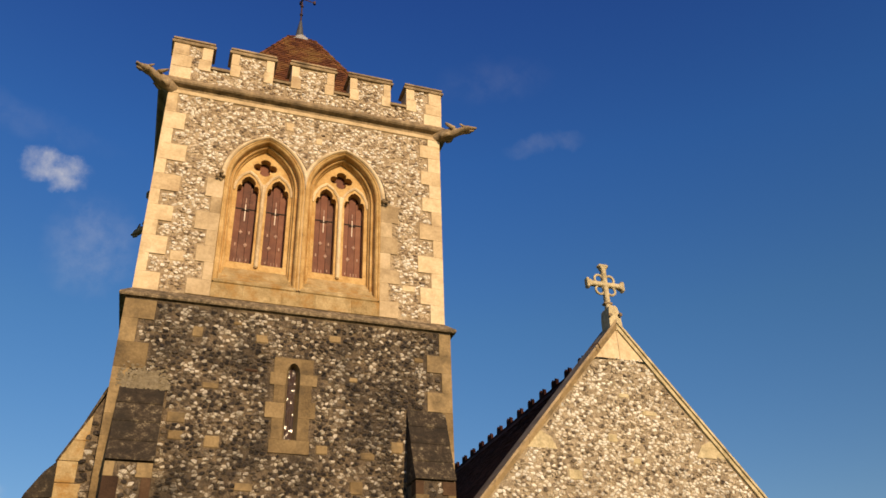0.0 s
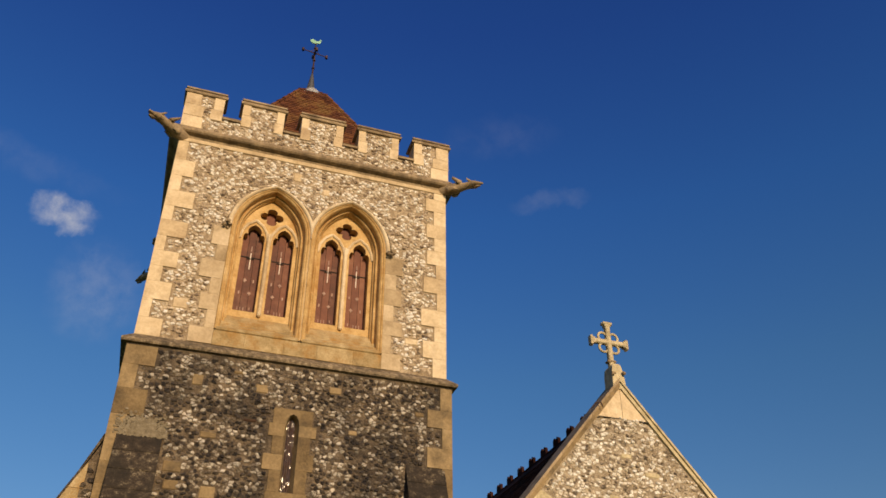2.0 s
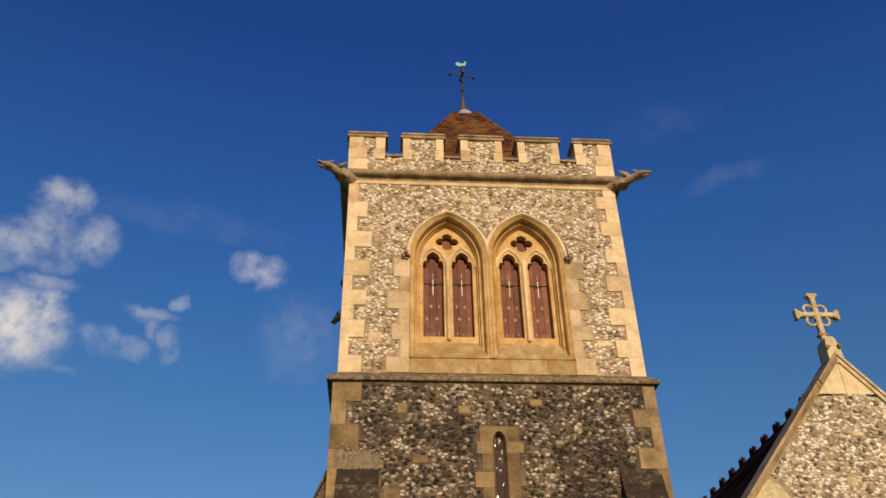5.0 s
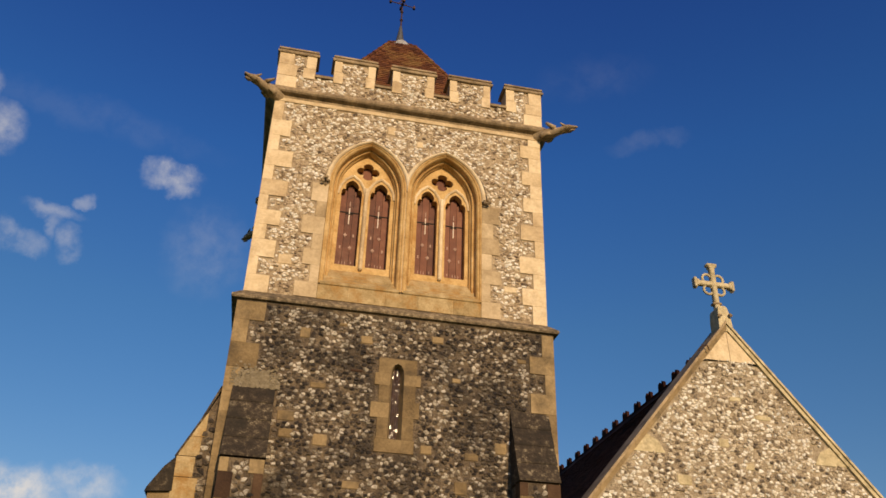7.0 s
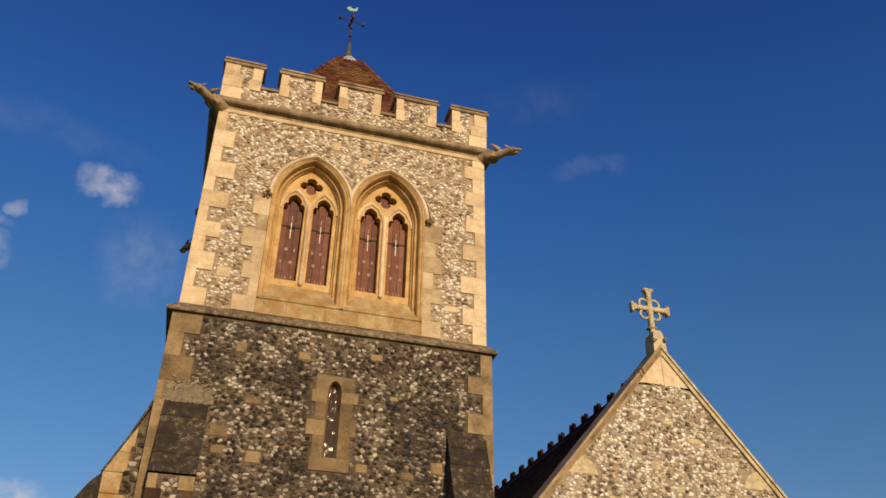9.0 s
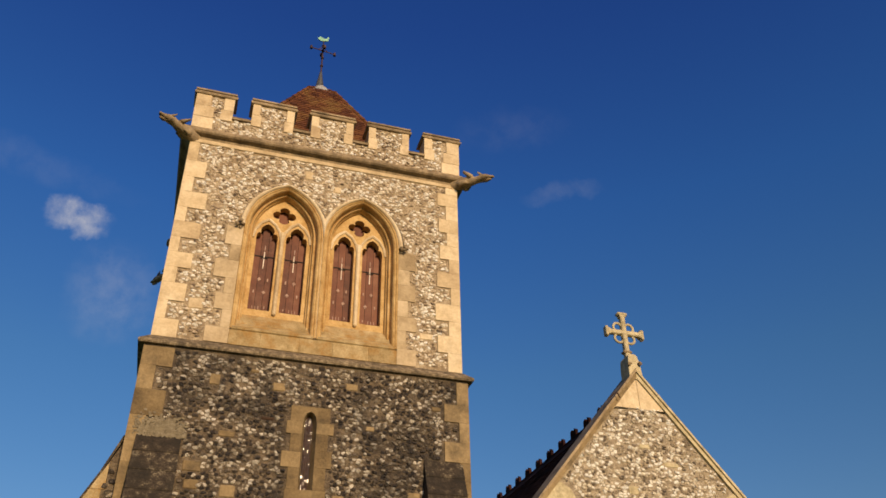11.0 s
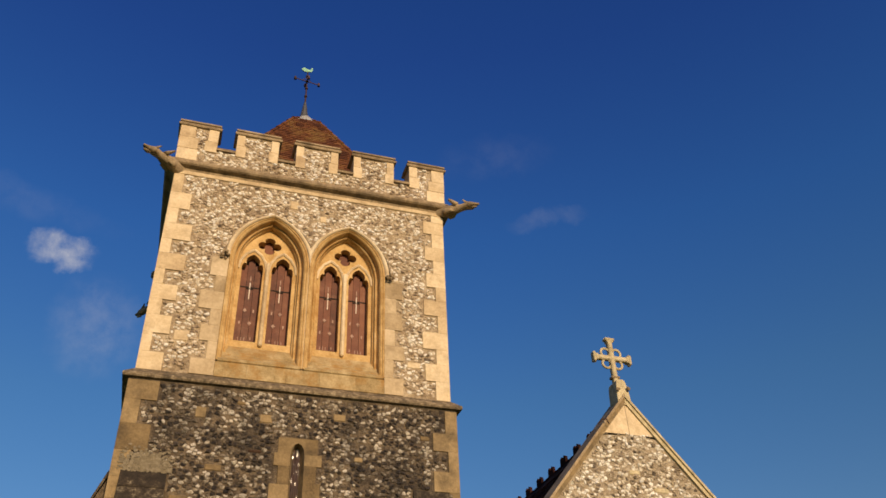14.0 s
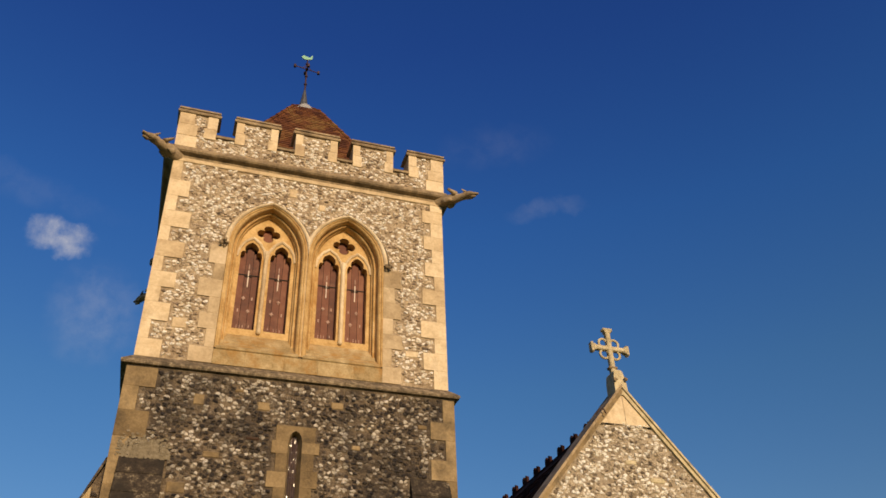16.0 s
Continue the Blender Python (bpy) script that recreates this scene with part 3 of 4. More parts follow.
def quatrefoil(xc, zc, n=40):
    out = []
    for k in range(n):
        a = 2 * math.pi * k / n
        r = 0.10 + 0.085 * abs(math.cos(2 * a)) ** 0.6
        out.append((xc + r * 1.12 * math.cos(a), zc + r * 0.98 * math.sin(a)))
    return out


def build_window(xc):
    win = tpart("belfry_window", moulded_jamb(xc), STONE_OCHRE, None, "pointed two-light belfry window with moulded limestone jambs")
    # tracery plate with its openings
    y0, y1 = 0.25, 0.40
    holes = [light_outline(xc - 0.26), light_outline(xc + 0.26), quatrefoil(xc, 10.5)]
    outer = arch(xc, 0.511, 8.4)
    bm = filled(outer, holes, y0)
    for h in holes:
        band(bm, h, y0, h, y1)
    part("tracery", bm, STONE_OCHRE, win, "limestone tracery with cusped heads and a quatrefoil")
    # raised ribs along the mullion and the heads
    bm = bmesh.new()
    box_into(bm, xc - 0.035, xc + 0.035, y0 - 0.06, y0 + 0.01, 8.44, 10.12, 0.02)
    part("mullion", bm, STONE, win, "slender limestone mullion")
    for s in (-1, 1):
        pts = [(xc + s * 0.26 + dx, z) for dx, z in [(-0.25, 8.5), (-0.25, 9.95), (-0.215, 10.12), (-0.13, 10.27), (0.0, 10.37), (0.13, 10.27), (0.215, 10.12), (0.25, 9.95)]]
        bm = bmesh.new()
        for (ax, az), (bx, bz) in zip(pts[1:-1], pts[2:]):
            rod(bm, (ax, y0 - 0.005, az), (bx, y0 - 0.005, bz), 0.028, 0.028, 6)
        part("rib", bm, STONE, win)
    # boards
    for s in (-1, 1):
        cx = xc + s * 0.26
        # solid sheet whose black colour stands for the shaded depth
        panel = part("louvre_panel", filled(light_outline(cx, 0.21, 8.44), [], 0.47), DARK, win, "near-black sheet painted as the shade behind the boards")
        for k in range(3):
            x0, x1 = cx - 0.19 + k * 0.127, cx - 0.19 + (k + 1) * 0.127 - 0.006
            top = 10.15 + (0.12 if k == 1 else 0.0)
            poly = [(x0, 8.4), (x1, 8.4), (x1, top - 0.03), (x1 - 0.03, top), (x0 + 0.03, top), (x0, top - 0.03)]
            part("board", prism(poly, 0.402, 0.43), OAK, panel, "red-brown painted board")
        part("batten", block(cx - 0.19, cx + 0.19, 0.394, 0.403, 9.66, 9.685, 0.003), DARK, panel)
        # raised strips in place of cut-outs, pale where their edges catch light
        marks = [(0.0, 9.6, 0.008, 0.17), (0.0, 9.64, 0.06, 0.008), (-0.105, 9.2, 0.012, 0.03), (0.04, 9.2, 0.03, 0.012), (0.04, 9.2, 0.012, 0.035), (-0.06, 8.95, 0.03, 0.012), (-0.06, 8.95, 0.012, 0.035),
                 (0.11, 8.95, 0.012, 0.03), (-0.1, 8.66, 0.008, 0.022), (0.0, 8.64, 0.006, 0.03), (0.05, 8.64, 0.006, 0.03), (0.1, 8.64, 0.006, 0.03), (0.0, 9.85, 0.008, 0.05)]
        for dx, z, w, h in marks:
            front = 0.390 if w > h else 0.393
            part("fretwork", block(cx + dx * s - w, cx + dx * s + w, front, 0.4015, z - h, z + h, 0), LIT_SLOT if h > 0.1 else DARK if w > 0.05 else LIT_EDGE, panel)
    part("quatrefoil_board", prism([(xc - 0.24, 10.28), (xc + 0.24, 10.28), (xc + 0.24, 10.53), (xc + 0.07, 10.66), (xc - 0.07, 10.66), (xc - 0.24, 10.53)], 0.402, 0.43), OAK, win, "red-brown board behind the quatrefoil")
    # another solid sheet, shade put into its colour
    part("quatrefoil_back", prism([(xc - 0.26, 10.26), (xc + 0.26, 10.26), (xc + 0.26, 10.72), (xc - 0.26, 10.72)], 0.46, 0.48), DARK, win, "near-black sheet painted as the shade behind the quatrefoil")
    # sloping sill
    bm = prism([(-0.012, 7.955), (-0.036, 7.975), (-0.04, 8.01), (-0.02, 8.03), (0.03, 8.065), (0.034, 8.095), (0.06, 8.11), (0.105, 8.15), (0.108, 8.19), (0.25, 8.40), (0.38, 8.5), (0.46, 8.5), (0.46, 7.96)], xc - 0.655, xc + 0.655, "x")
    part("sill", bm, SILL, win, "sloping limestone sill stained with orange lichen")
    return win


def moulded_jamb(xc):
    prof = [(0.685, -0.012), (0.68, -0.035), (0.662, -0.042), (0.648, -0.03), (0.645, -0.018), (0.622, -0.012), (0.604, 0.008), (0.596, 0.03), (0.593, 0.05), (0.592, 0.125), (0.576, 0.14), (0.564, 0.118), (0.55, 0.112), (0.538, 0.122), (0.535, 0.15), (0.53, 0.19), (0.519, 0.186), (0.511, 0.2), (0.511, 0.46)]
    bm = bmesh.new()
    loops = [[bm.verts.new((x, y, z)) for x, z in arch(xc, hw, max(7.98, sill_z(y) - 0.06))] for hw, y in prof]
    for a, b in zip(loops, loops[1:]):
        for k in range(len(a) - 1):
            bm.faces.new((a[k], a[k + 1], b[k + 1], b[k]))
    return bm


for s in (-1, 1):
    build_window(s * WIN_X)
# closing sheet coloured as if no light reached it
tpart("belfry_back", block(-2.1, 2.1, 0.9, 0.95, 8.0, 11.4, 0), DARK, None, "near-black sheet painted as the unlit inside of the belfry")


def hood(side):
    """The hood mould over both arches, from stop to stop."""
    sec = [(0.675, -0.03), (0.688, -0.062), (0.71, -0.08), (0.735, -0.082), (0.756, -0.066), (0.766, -0.04), (0.766, 0.0)]
    n = 16
    loops = []
    for hw, y in sec:
        c = arch_c(hw)
        r = hw + c
        top = math.acos(c / r)
        pts = []
        for k in range(n + 1):
            pts.append((-WIN_X + c - r * math.cos(top * k / n), SPRING + r * math.sin(top * k / n)))
        end = math.acos(min(1.0, (WIN_X + c) / r)) if r > WIN_X + c else 0.0
        for k in range(1, n + 1):
            a = top + (end - top) * k / n
            pts.append((-WIN_X - c + r * math.cos(a), SPRING + r * math.sin(a)))
        loops.append(pts)
    bm = bmesh.new()
    for m in (1, -1):
        rows = [[bm.verts.new((m * x, y, z)) for x, z in pts] for pts, (hw, y) in zip(loops, sec)]
        for a, b in zip(rows, rows[1:]):
            for k in range(len(a) - 1):
                bm.faces.new((a[k], a[k + 1], b[k + 1], b[k]))
    ob = tpart("hood_mould", bm, STONE, None, "continuous limestone hood mould over the twin arches")
    if side:
        ob.data.transform(Matrix.Translation((0, 2.35, 0)) @ Matrix.Rotation(radians(-90), 4, "Z") @ Matrix.Translation((0, -2.5, 0)))
    if not side:
        bm = bmesh.new()
        c = arch_c(0.766)
        rad = 0.764 + c
        top = math.acos(c / rad)
        end = math.acos(min(1.0, (WIN_X + c) / rad))
        for m in (1, -1):
            rows = ([], [])
            for k in range(2 * n + 1):
                outer = k <= n
                a = top * k / n if outer else top + (end - top) * (k - n) / n
                dirty = outer == (m < 0)          # dirt gathers on one flank of each arch
                wide = (0.034 if dirty else 0.012) * (0.8 + 0.2 * math.sin(k * 1.7))
                lap, proud = (0.010, -0.070) if dirty else (0.0, -0.045)
                for row, r, y in ((rows[0], rad - lap, proud), (rows[1], rad + wide, -0.024)):
                    x = -WIN_X + c - r * math.cos(a) if outer else -WIN_X - c + r * math.cos(a)
                    row.append(bm.verts.new((m * min(x, 0.0), y, SPRING + r * math.sin(a))))
            for k in range(2 * n):
                bm.faces.new((rows[0][k], rows[0][k + 1], rows[1][k + 1], rows[1][k]))
        part("drip_joint", bm, LICHEN, ob, "blackened joint along the top of the hood")
    r2 = random.Random(3)
    for m in (-1, 1):
        bm = bmesh.new()
        for q in range(5):
            a = 6.2832 * q / 5
            d = r2.uniform(0.03, 0.06)
            blob(bm, (m * 1.455 + d * math.cos(a), -0.06 + r2.uniform(-0.045, 0.03), SPRING - 0.02 + d * math.sin(a)), (0.036, 0.036, 0.034), r2, 1, 0.32)
        st = part("label_stop", bm, STONE_WORN, ob, "carved foliage stop")
        if side:
            st.data.transform(Matrix.Translation((0, 2.35, 0)) @ Matrix.Rotation(radians(-90), 4, "Z") @ Matrix.Translation((0, -2.5, 0)))


hood(0)
hood(1)


# ashlar beside and below the windows
def build_dressings():
    for side in (-1, 1):
        z, k = 7.705, 0
        while z < 9.9:
            h = min(rng.uniform(0.27, 0.36), 9.93 - z)
            if 9.93 - z - h < 0.14:
                h = 9.93 - z
            w = (0.34, 0.17, 0.3, 0.2)[k % 4] + rng.uniform(-0.03, 0.04)
            x0, x1 = sorted((side * (WIN_X + 0.687), side * (WIN_X + 0.687 + w)))
            tpart("jamb_stone", block(x0, x1, -0.02, 0.25, z, z + h - 0.0006, 0.0025), STONE_GREY)
            RECTS_U.append((x0, x1, z, z + h))
            z, k = z + h, k + 1
    x = -WIN_X - 0.685
    for w in (0.5, 0.62, 0.55, 0.6, 0.482):
        tpart("sill_stone", block(x + 0.0005, x + w - 0.0005, -0.017, 0.2, 7.7, 7.96, 0.003), SILL)
        x += w
    RECTS_U.append((-WIN_X - 0.69, WIN_X + 0.69, 7.6, 8.02))
    tpart("pier_face", block(-0.004, 0.004, -0.02, 0.1, 8.0, SPRING + 0.3, 0), STONE)


build_dressings()


def in_rects(rects, x, z, m=0.03):
    return any(a - m < x < b + m and c - m < z < d + m for a, b, c, d in rects)


def in_arches(x, z):
    for s in (-1, 1):
        if abs(x - s * WIN_X) < 0.8:
            if z < SPRING:
                if 7.9 < z and abs(x - s * WIN_X) < 0.72:
                    return True
            else:
                hw = 0.785
                c = arch_c(hw)
                if math.hypot(abs(x - s * WIN_X) + c, z - SPRING) < hw + c:
                    return True
    return False


# ---- slit window ----
def build_slit():
    slit = tpart("slit_window", bmesh_band(SLIT), STONE_LOW, None, "narrow pointed slit window with a limestone surround")
    RECTS_L.append((-0.3, 0.32, 5.3, 6.7))
    for x0, x1, z0, z1 in ((-0.29, 0.31, 5.26, 5.46), (-0.27, -0.094, 5.465, 5.78), (-0.38, -0.094, 5.785, 6.02), (-0.27, -0.094, 6.025, 6.3), (-0.34, -0.094, 6.305, 6.5),
                           (0.114, 0.29, 5.465, 5.8), (0.114, 0.37, 5.805, 6.06), (0.114, 0.3, 6.065, 6.32), (0.114, 0.38, 6.325, 6.5)):
        part("surround_stone", block(x0, x1, LY0 - 0.02, LY0 + 0.1, z0, z1 + 0.004, 0.002), STONE_LOW, slit)
        RECTS_L.append((x0, x1, z0, z1))
    head = [(-0.29, 6.503), (-0.09, 6.503), (-0.08, 6.58), (-0.045, 6.647), (0.01, 6.677), (0.065, 6.647), (0.1, 6.58), (0.11, 6.503), (0.31, 6.503), (0.31, 6.75), (-0.29, 6.75)]
    part("head_stone", prism(head, LY0 - 0.02, LY0 + 0.1), STONE_LOW, slit, "single stone cut to a pointed head")
    RECTS_L.append((-0.29, 0.31, 6.5, 6.75))
    r2 = random.Random(11)
    z, k = 5.47, 0
    while z < 6.66:
        for x0, x1 in ((-0.055, -0.022), (-0.022, 0.01), (0.01, 0.042), (0.042, 0.075)):
            h = 0.05
            y = LY0 + 0.13
            tilt = r2.uniform(-0.0035, 0.0035)
            lean = r2.uniform(-0.009, 0.005)
            vs = [(x0, y + tilt, z), (x1, y - tilt, z), (x1, y - tilt + lean, z + h), (x0, y + tilt + lean, z + h)]
            part("pane", (vs, [(0, 1, 2, 3)]), GLASS, slit)
        z += 0.05
    for x in (-0.022, 0.01, 0.042):
        part("lead_came", block(x - 0.003, x + 0.003, LY0 + 0.118, LY0 + 0.126, 5.47, 6.65, 0), IRON, slit)


def bmesh_band(loop):
    bm = bmesh.new()
    band(bm, loop, LY0 - 0.012, [(0.01 + (x - 0.01) * 0.6, 6.0 + (z - 6.0) * 0.97) for x, z in loop], LY0 + 0.14)
    return bm


build_slit()


# ---- buttresses ----
def build_buttress(x0, x1, y_wall, label, top=6.1, reach=0.42):
    """Stepped buttress on the front: lichened sloping head over a flint and stone shaft."""
    yb = y_wall - reach
    zl = top - 1.2
    bm = prism([(y_wall + 0.05, -0.1), (yb, -0.1), (yb, zl - 0.02), (y_wall + 0.05, zl - 0.02)], x0, x1, "x")
    b = tpart("buttress", bm, MORTAR_LOW, None, label)
    n = 4
    for k in range(n):
        za, zb = zl + (top - zl) * k / n, zl + (top - zl) * (k + 1) / n
        ya, yc = yb + reach * k / n, yb + reach * (k + 1) / n
        o = 0.035 if k == 0 else 0.012
        poly = [(ya - o, za + 0.002), (ya - o, za + 0.03), (yc - 0.004, zb), (y_wall + 0.04, zb), (y_wall + 0.04, za + 0.002)]
        part("weathering_stone", prism(poly, x0 - 0.012, x1 + 0.012, "x"), LICHEN, b, "sloping capstone black with lichen")
    z, k = 0.0, 0
    rects = []
    while z < zl - 0.1:
        h = min(0.36, zl - 0.025 - z)
        for s in (0, 1):
            w = (0.2, 0.12)[(k + s) % 2]
            u0, u1 = (x0 - 0.005, x0 + w) if s == 0 else (x1 - w, x1 + 0.005)
            part("quoin", block(u0, u1, yb - 0.018, yb + 0.2, z, z + h - 0.0006, 0.0025), BROWN_STONE if (x0 < 0) == (k % 2 == 0) else STONE_LOW, b)
            rects.append((u0, u1, z, z + h))
        z, k = z + h, k + 1
    cells = flint_cells(x0, x1, 3.6, zl, 0.085, lambda x, zz: x0 < x < x1 and zz < zl - 0.05 and not in_rects(rects, x, zz, 0.01), random.Random(5))
    flint_face(cells, yb, FLINT_LOW, b, random.Random(6), 4.2)
    RECTS_L.append((x0, x1, -1, top))


build_buttress(1.83, 2.44, LY0, "front buttress with lichened capstones beside the quoins")
build_buttress(-2.43, -1.83, LY0, "front buttress with pale lichen above its capstones")


def build_side_buttress():
    """Buttress on the tower's flank, seen edge-on."""
    y0, y1 = 0.05, 0.75
    poly = [(-LX + 0.03, -0.1), (-3.06, -0.1), (-3.06, 4.98), (-2.8, 5.52), (-LX + 0.03, 6.08)]
    b = tpart("side_buttress", prism(poly, y0, y1), MORTAR_LOW, None, "flank buttress with a steep weathered slope")
    for (xa, za), (xb, zb) in (((-3.06, 4.98), (-2.8, 5.52)), ((-2.8, 5.52), (-LX, 6.08))):
        d = Vector((xb - xa, zb - za)).normalized()
        nx, nz = -d.y, d.x
        q = [(xa, za), (xb, zb), (xb + nx * 0.03, zb + nz * 0.03), (xa + nx * 0.03, za + nz * 0.03)]
        part("weathering_stone", prism(q, y0 - 0.02, y1 + 0.02), LICHEN, b, "dark capstone on the slope")
    for z0, z1, w in ((3.6, 3.98, 0.3), (3.98, 4.36, 0.18), (4.36, 4.7, 0.34), (4.7, 5.0, 0.26)):
        part("quoin", block(-3.066, -3.06 + w, y0 - 0.015, y0 + 0.2, z0 + 0.003, z1 - 0.003, 0.008), SILL, b)
    for poly in ([(-3.055, 5.005), (-2.76, 5.005), (-2.76, 5.29), (-2.92, 5.29)], [(-2.91, 5.295), (-2.72, 5.295), (-2.72, 5.66), (-2.745, 5.63)],):
        part("quoin", prism(poly, y0 - 0.015, y0 + 0.2), SILL, b)
    cells = flint_cells(-3.06, -2.58, 3.6, 6.0, 0.1, lambda x, z: x > -2.78 and x < -2.6 and z < 5.6, random.Random(8))
    flint_face(cells, y0, FLINT_LOW, b, random.Random(9), 4.2, 60)
    poly = [(-3.06, -0.1), (-3.36, -0.1), (-3.36, 4.52), (-3.06, 4.52)]
    low = part("lower_offset", prism(poly, y0 + 0.03, y1 - 0.03), STONE_LOW, b, "wider foot of the flank buttress")
    part("weathering_stone", prism([(-3.04, 4.5), (-3.4, 4.47), (-3.38, 4.53), (-3.2, 4.83), (-3.06, 4.98)], y0 - 0.03, y1), LICHEN, b, "dark overhanging capstone")


build_side_buttress()


def build_lichen():
    r2 = random.Random(17)
    vs, fs = [], []
    for q in range(900):
        x, z = r2.gauss(-2.12, 0.19), r2.gauss(6.14, 0.12)
        if not (-2.5 < x < -1.75 and 6.06 < z < 6.45):
            continue
        n, rad, i = 7, r2.uniform(0.012, 0.034), len(vs)
        y = LY0 - 0.027 - r2.uniform(0, 0.008)
        vs += [(x + rad * r2.uniform(0.6, 1.1) * math.cos(6.2832 * k / n), y + r2.uniform(0, 0.004), z + rad * 0.8 * r2.uniform(0.6, 1.1) * math.sin(6.2832 * k / n)) for k in range(n)]
        fs.append(tuple(range(i, i + n)))
    tagged(tpart("lichen_crust", (vs, fs), PALE_LICHEN, None, "pale grey crust of lichen above the buttress"), kind="stuff")


build_lichen()


# ---- gargoyles ----
def build_gargoyle(corner, angle):
    bm = bmesh.new()
    rings = []
    n = 10
    for x, z, ry, rz in ((-0.12, -0.03, 0.12, 0.13), (0.04, -0.03, 0.12, 0.13), (0.16, -0.02, 0.115, 0.115), (0.28, -0.005, 0.1, 0.1), (0.4, 0.01, 0.08, 0.085), (0.49, 0.02, 0.085, 0.085), (0.56, 0.03, 0.085, 0.08), (0.63, 0.02, 0.075, 0.065), (0.7, 0.015, 0.05, 0.042), (0.77, 0.015, 0.038, 0.028)):
        rings.append([bm.verts.new((x, ry * math.cos(6.2832 * k / n), z + rz * math.sin(6.2832 * k / n))) for k in range(n)])
    for a, b in zip(rings, rings[1:]):
        for k in range(n):
            bm.faces.new((a[k], a[(k + 1) % n], b[(k + 1) % n], b[k]))
    bm.faces.new(rings[-1])
    r2 = random.Random(4)
    for s in (-1, 1):
        rod(bm, (0.54, s * 0.055, 0.07), (0.48, s * 0.085, 0.14), 0.032, 0.012, 5)          # ears
        rod(bm, (0.34, s * 0.08, 0.05), (0.2, s * 0.13, 0.17), 0.06, 0.025, 6)         # folded wings
        blob(bm, (0.14, s * 0.09, -0.08), (0.12, 0.05, 0.06), r2, 2)         # haunches
    blob(bm, (0.67, 0, -0.055), (0.085, 0.036, 0.02), r2)                   # lower jaw
    for v in bm.verts:
        v.co.z -= 0.17 * max(0.0, v.co.x)          # the body sinks a little towards the head
        v.co += Vector((noise.noise(v.co * 9), noise.noise(v.co * 9 + Vector((5, 0, 0))), noise.noise(v.co * 9 + Vector((0, 7, 0))))) * 0.03
    ob = tagged(part("gargoyle", bm, STONE_WORN, None, "", True), "worn carved stone gargoyle jutting from the tower cornice", "gargoyle", "gargoyles on the tower corners")
    ob.data.transform(Matrix.Translation(corner) @ Matrix.Rotation(radians(angle), 4, "Z"))


for cx, cy, ang in ((-2.53, -0.03, 225), (2.53, -0.03, 315), (-2.53, DEPTH + 0.03, 135), (2.53, DEPTH + 0.03, 45)):
    build_gargoyle((cx, cy, 11.76), ang)


# ---- pyramid roof and weather vane ----
def tiles_on(origin, u, v, width_at, rows, gauge, tile_w, rng, lift):
    """Overlapping plain tiles on a slope: u along the courses, v down the slope."""
    vs, fs = [], []
    nrm = u.cross(v).normalized()
    if nrm.z < 0:
        nrm = -nrm
    for r in range(rows):
        a, b = width_at((r + 0.5) * gauge)
        n = int((b - a) / tile_w)
        if n < 1:
            continue
        start = a + ((b - a) - n * tile_w) / 2 + (0.5 * tile_w if r % 2 and n > 2 else 0)
        for k in range(n - (1 if r % 2 and n > 2 else 0)):
            u0, u1 = start + k * tile_w + 0.004, start + (k + 1) * tile_w - 0.004
            d0, d1 = r * gauge - 0.02, (r + 1) * gauge + rng.uniform(-0.004, 0.006)
            h0, h1 = lift, lift + 0.014 + rng.uniform(-0.003, 0.005)
            q = [origin + u * a2 + v * d2 + nrm * h for a2, d2, h in ((u0, d0, h0), (u1, d0, h0), (u1, d1, h1), (u0, d1, h1), (u1, d1, h1 - 0.012), (u0, d1, h1 - 0.012))]
            i = len(vs)
            vs += [tuple(p) for p in q]
            fs += [(i, i + 1, i + 2, i + 3), (i + 3, i + 2, i + 4, i + 5)]
    return vs, fs


ROOF_Z, BREAK_Z, BREAK_R, ROOF_R = 12.12, 15.52, 0.31, 0.485
APEX = Vector((-0.01, 2.35, 15.88))


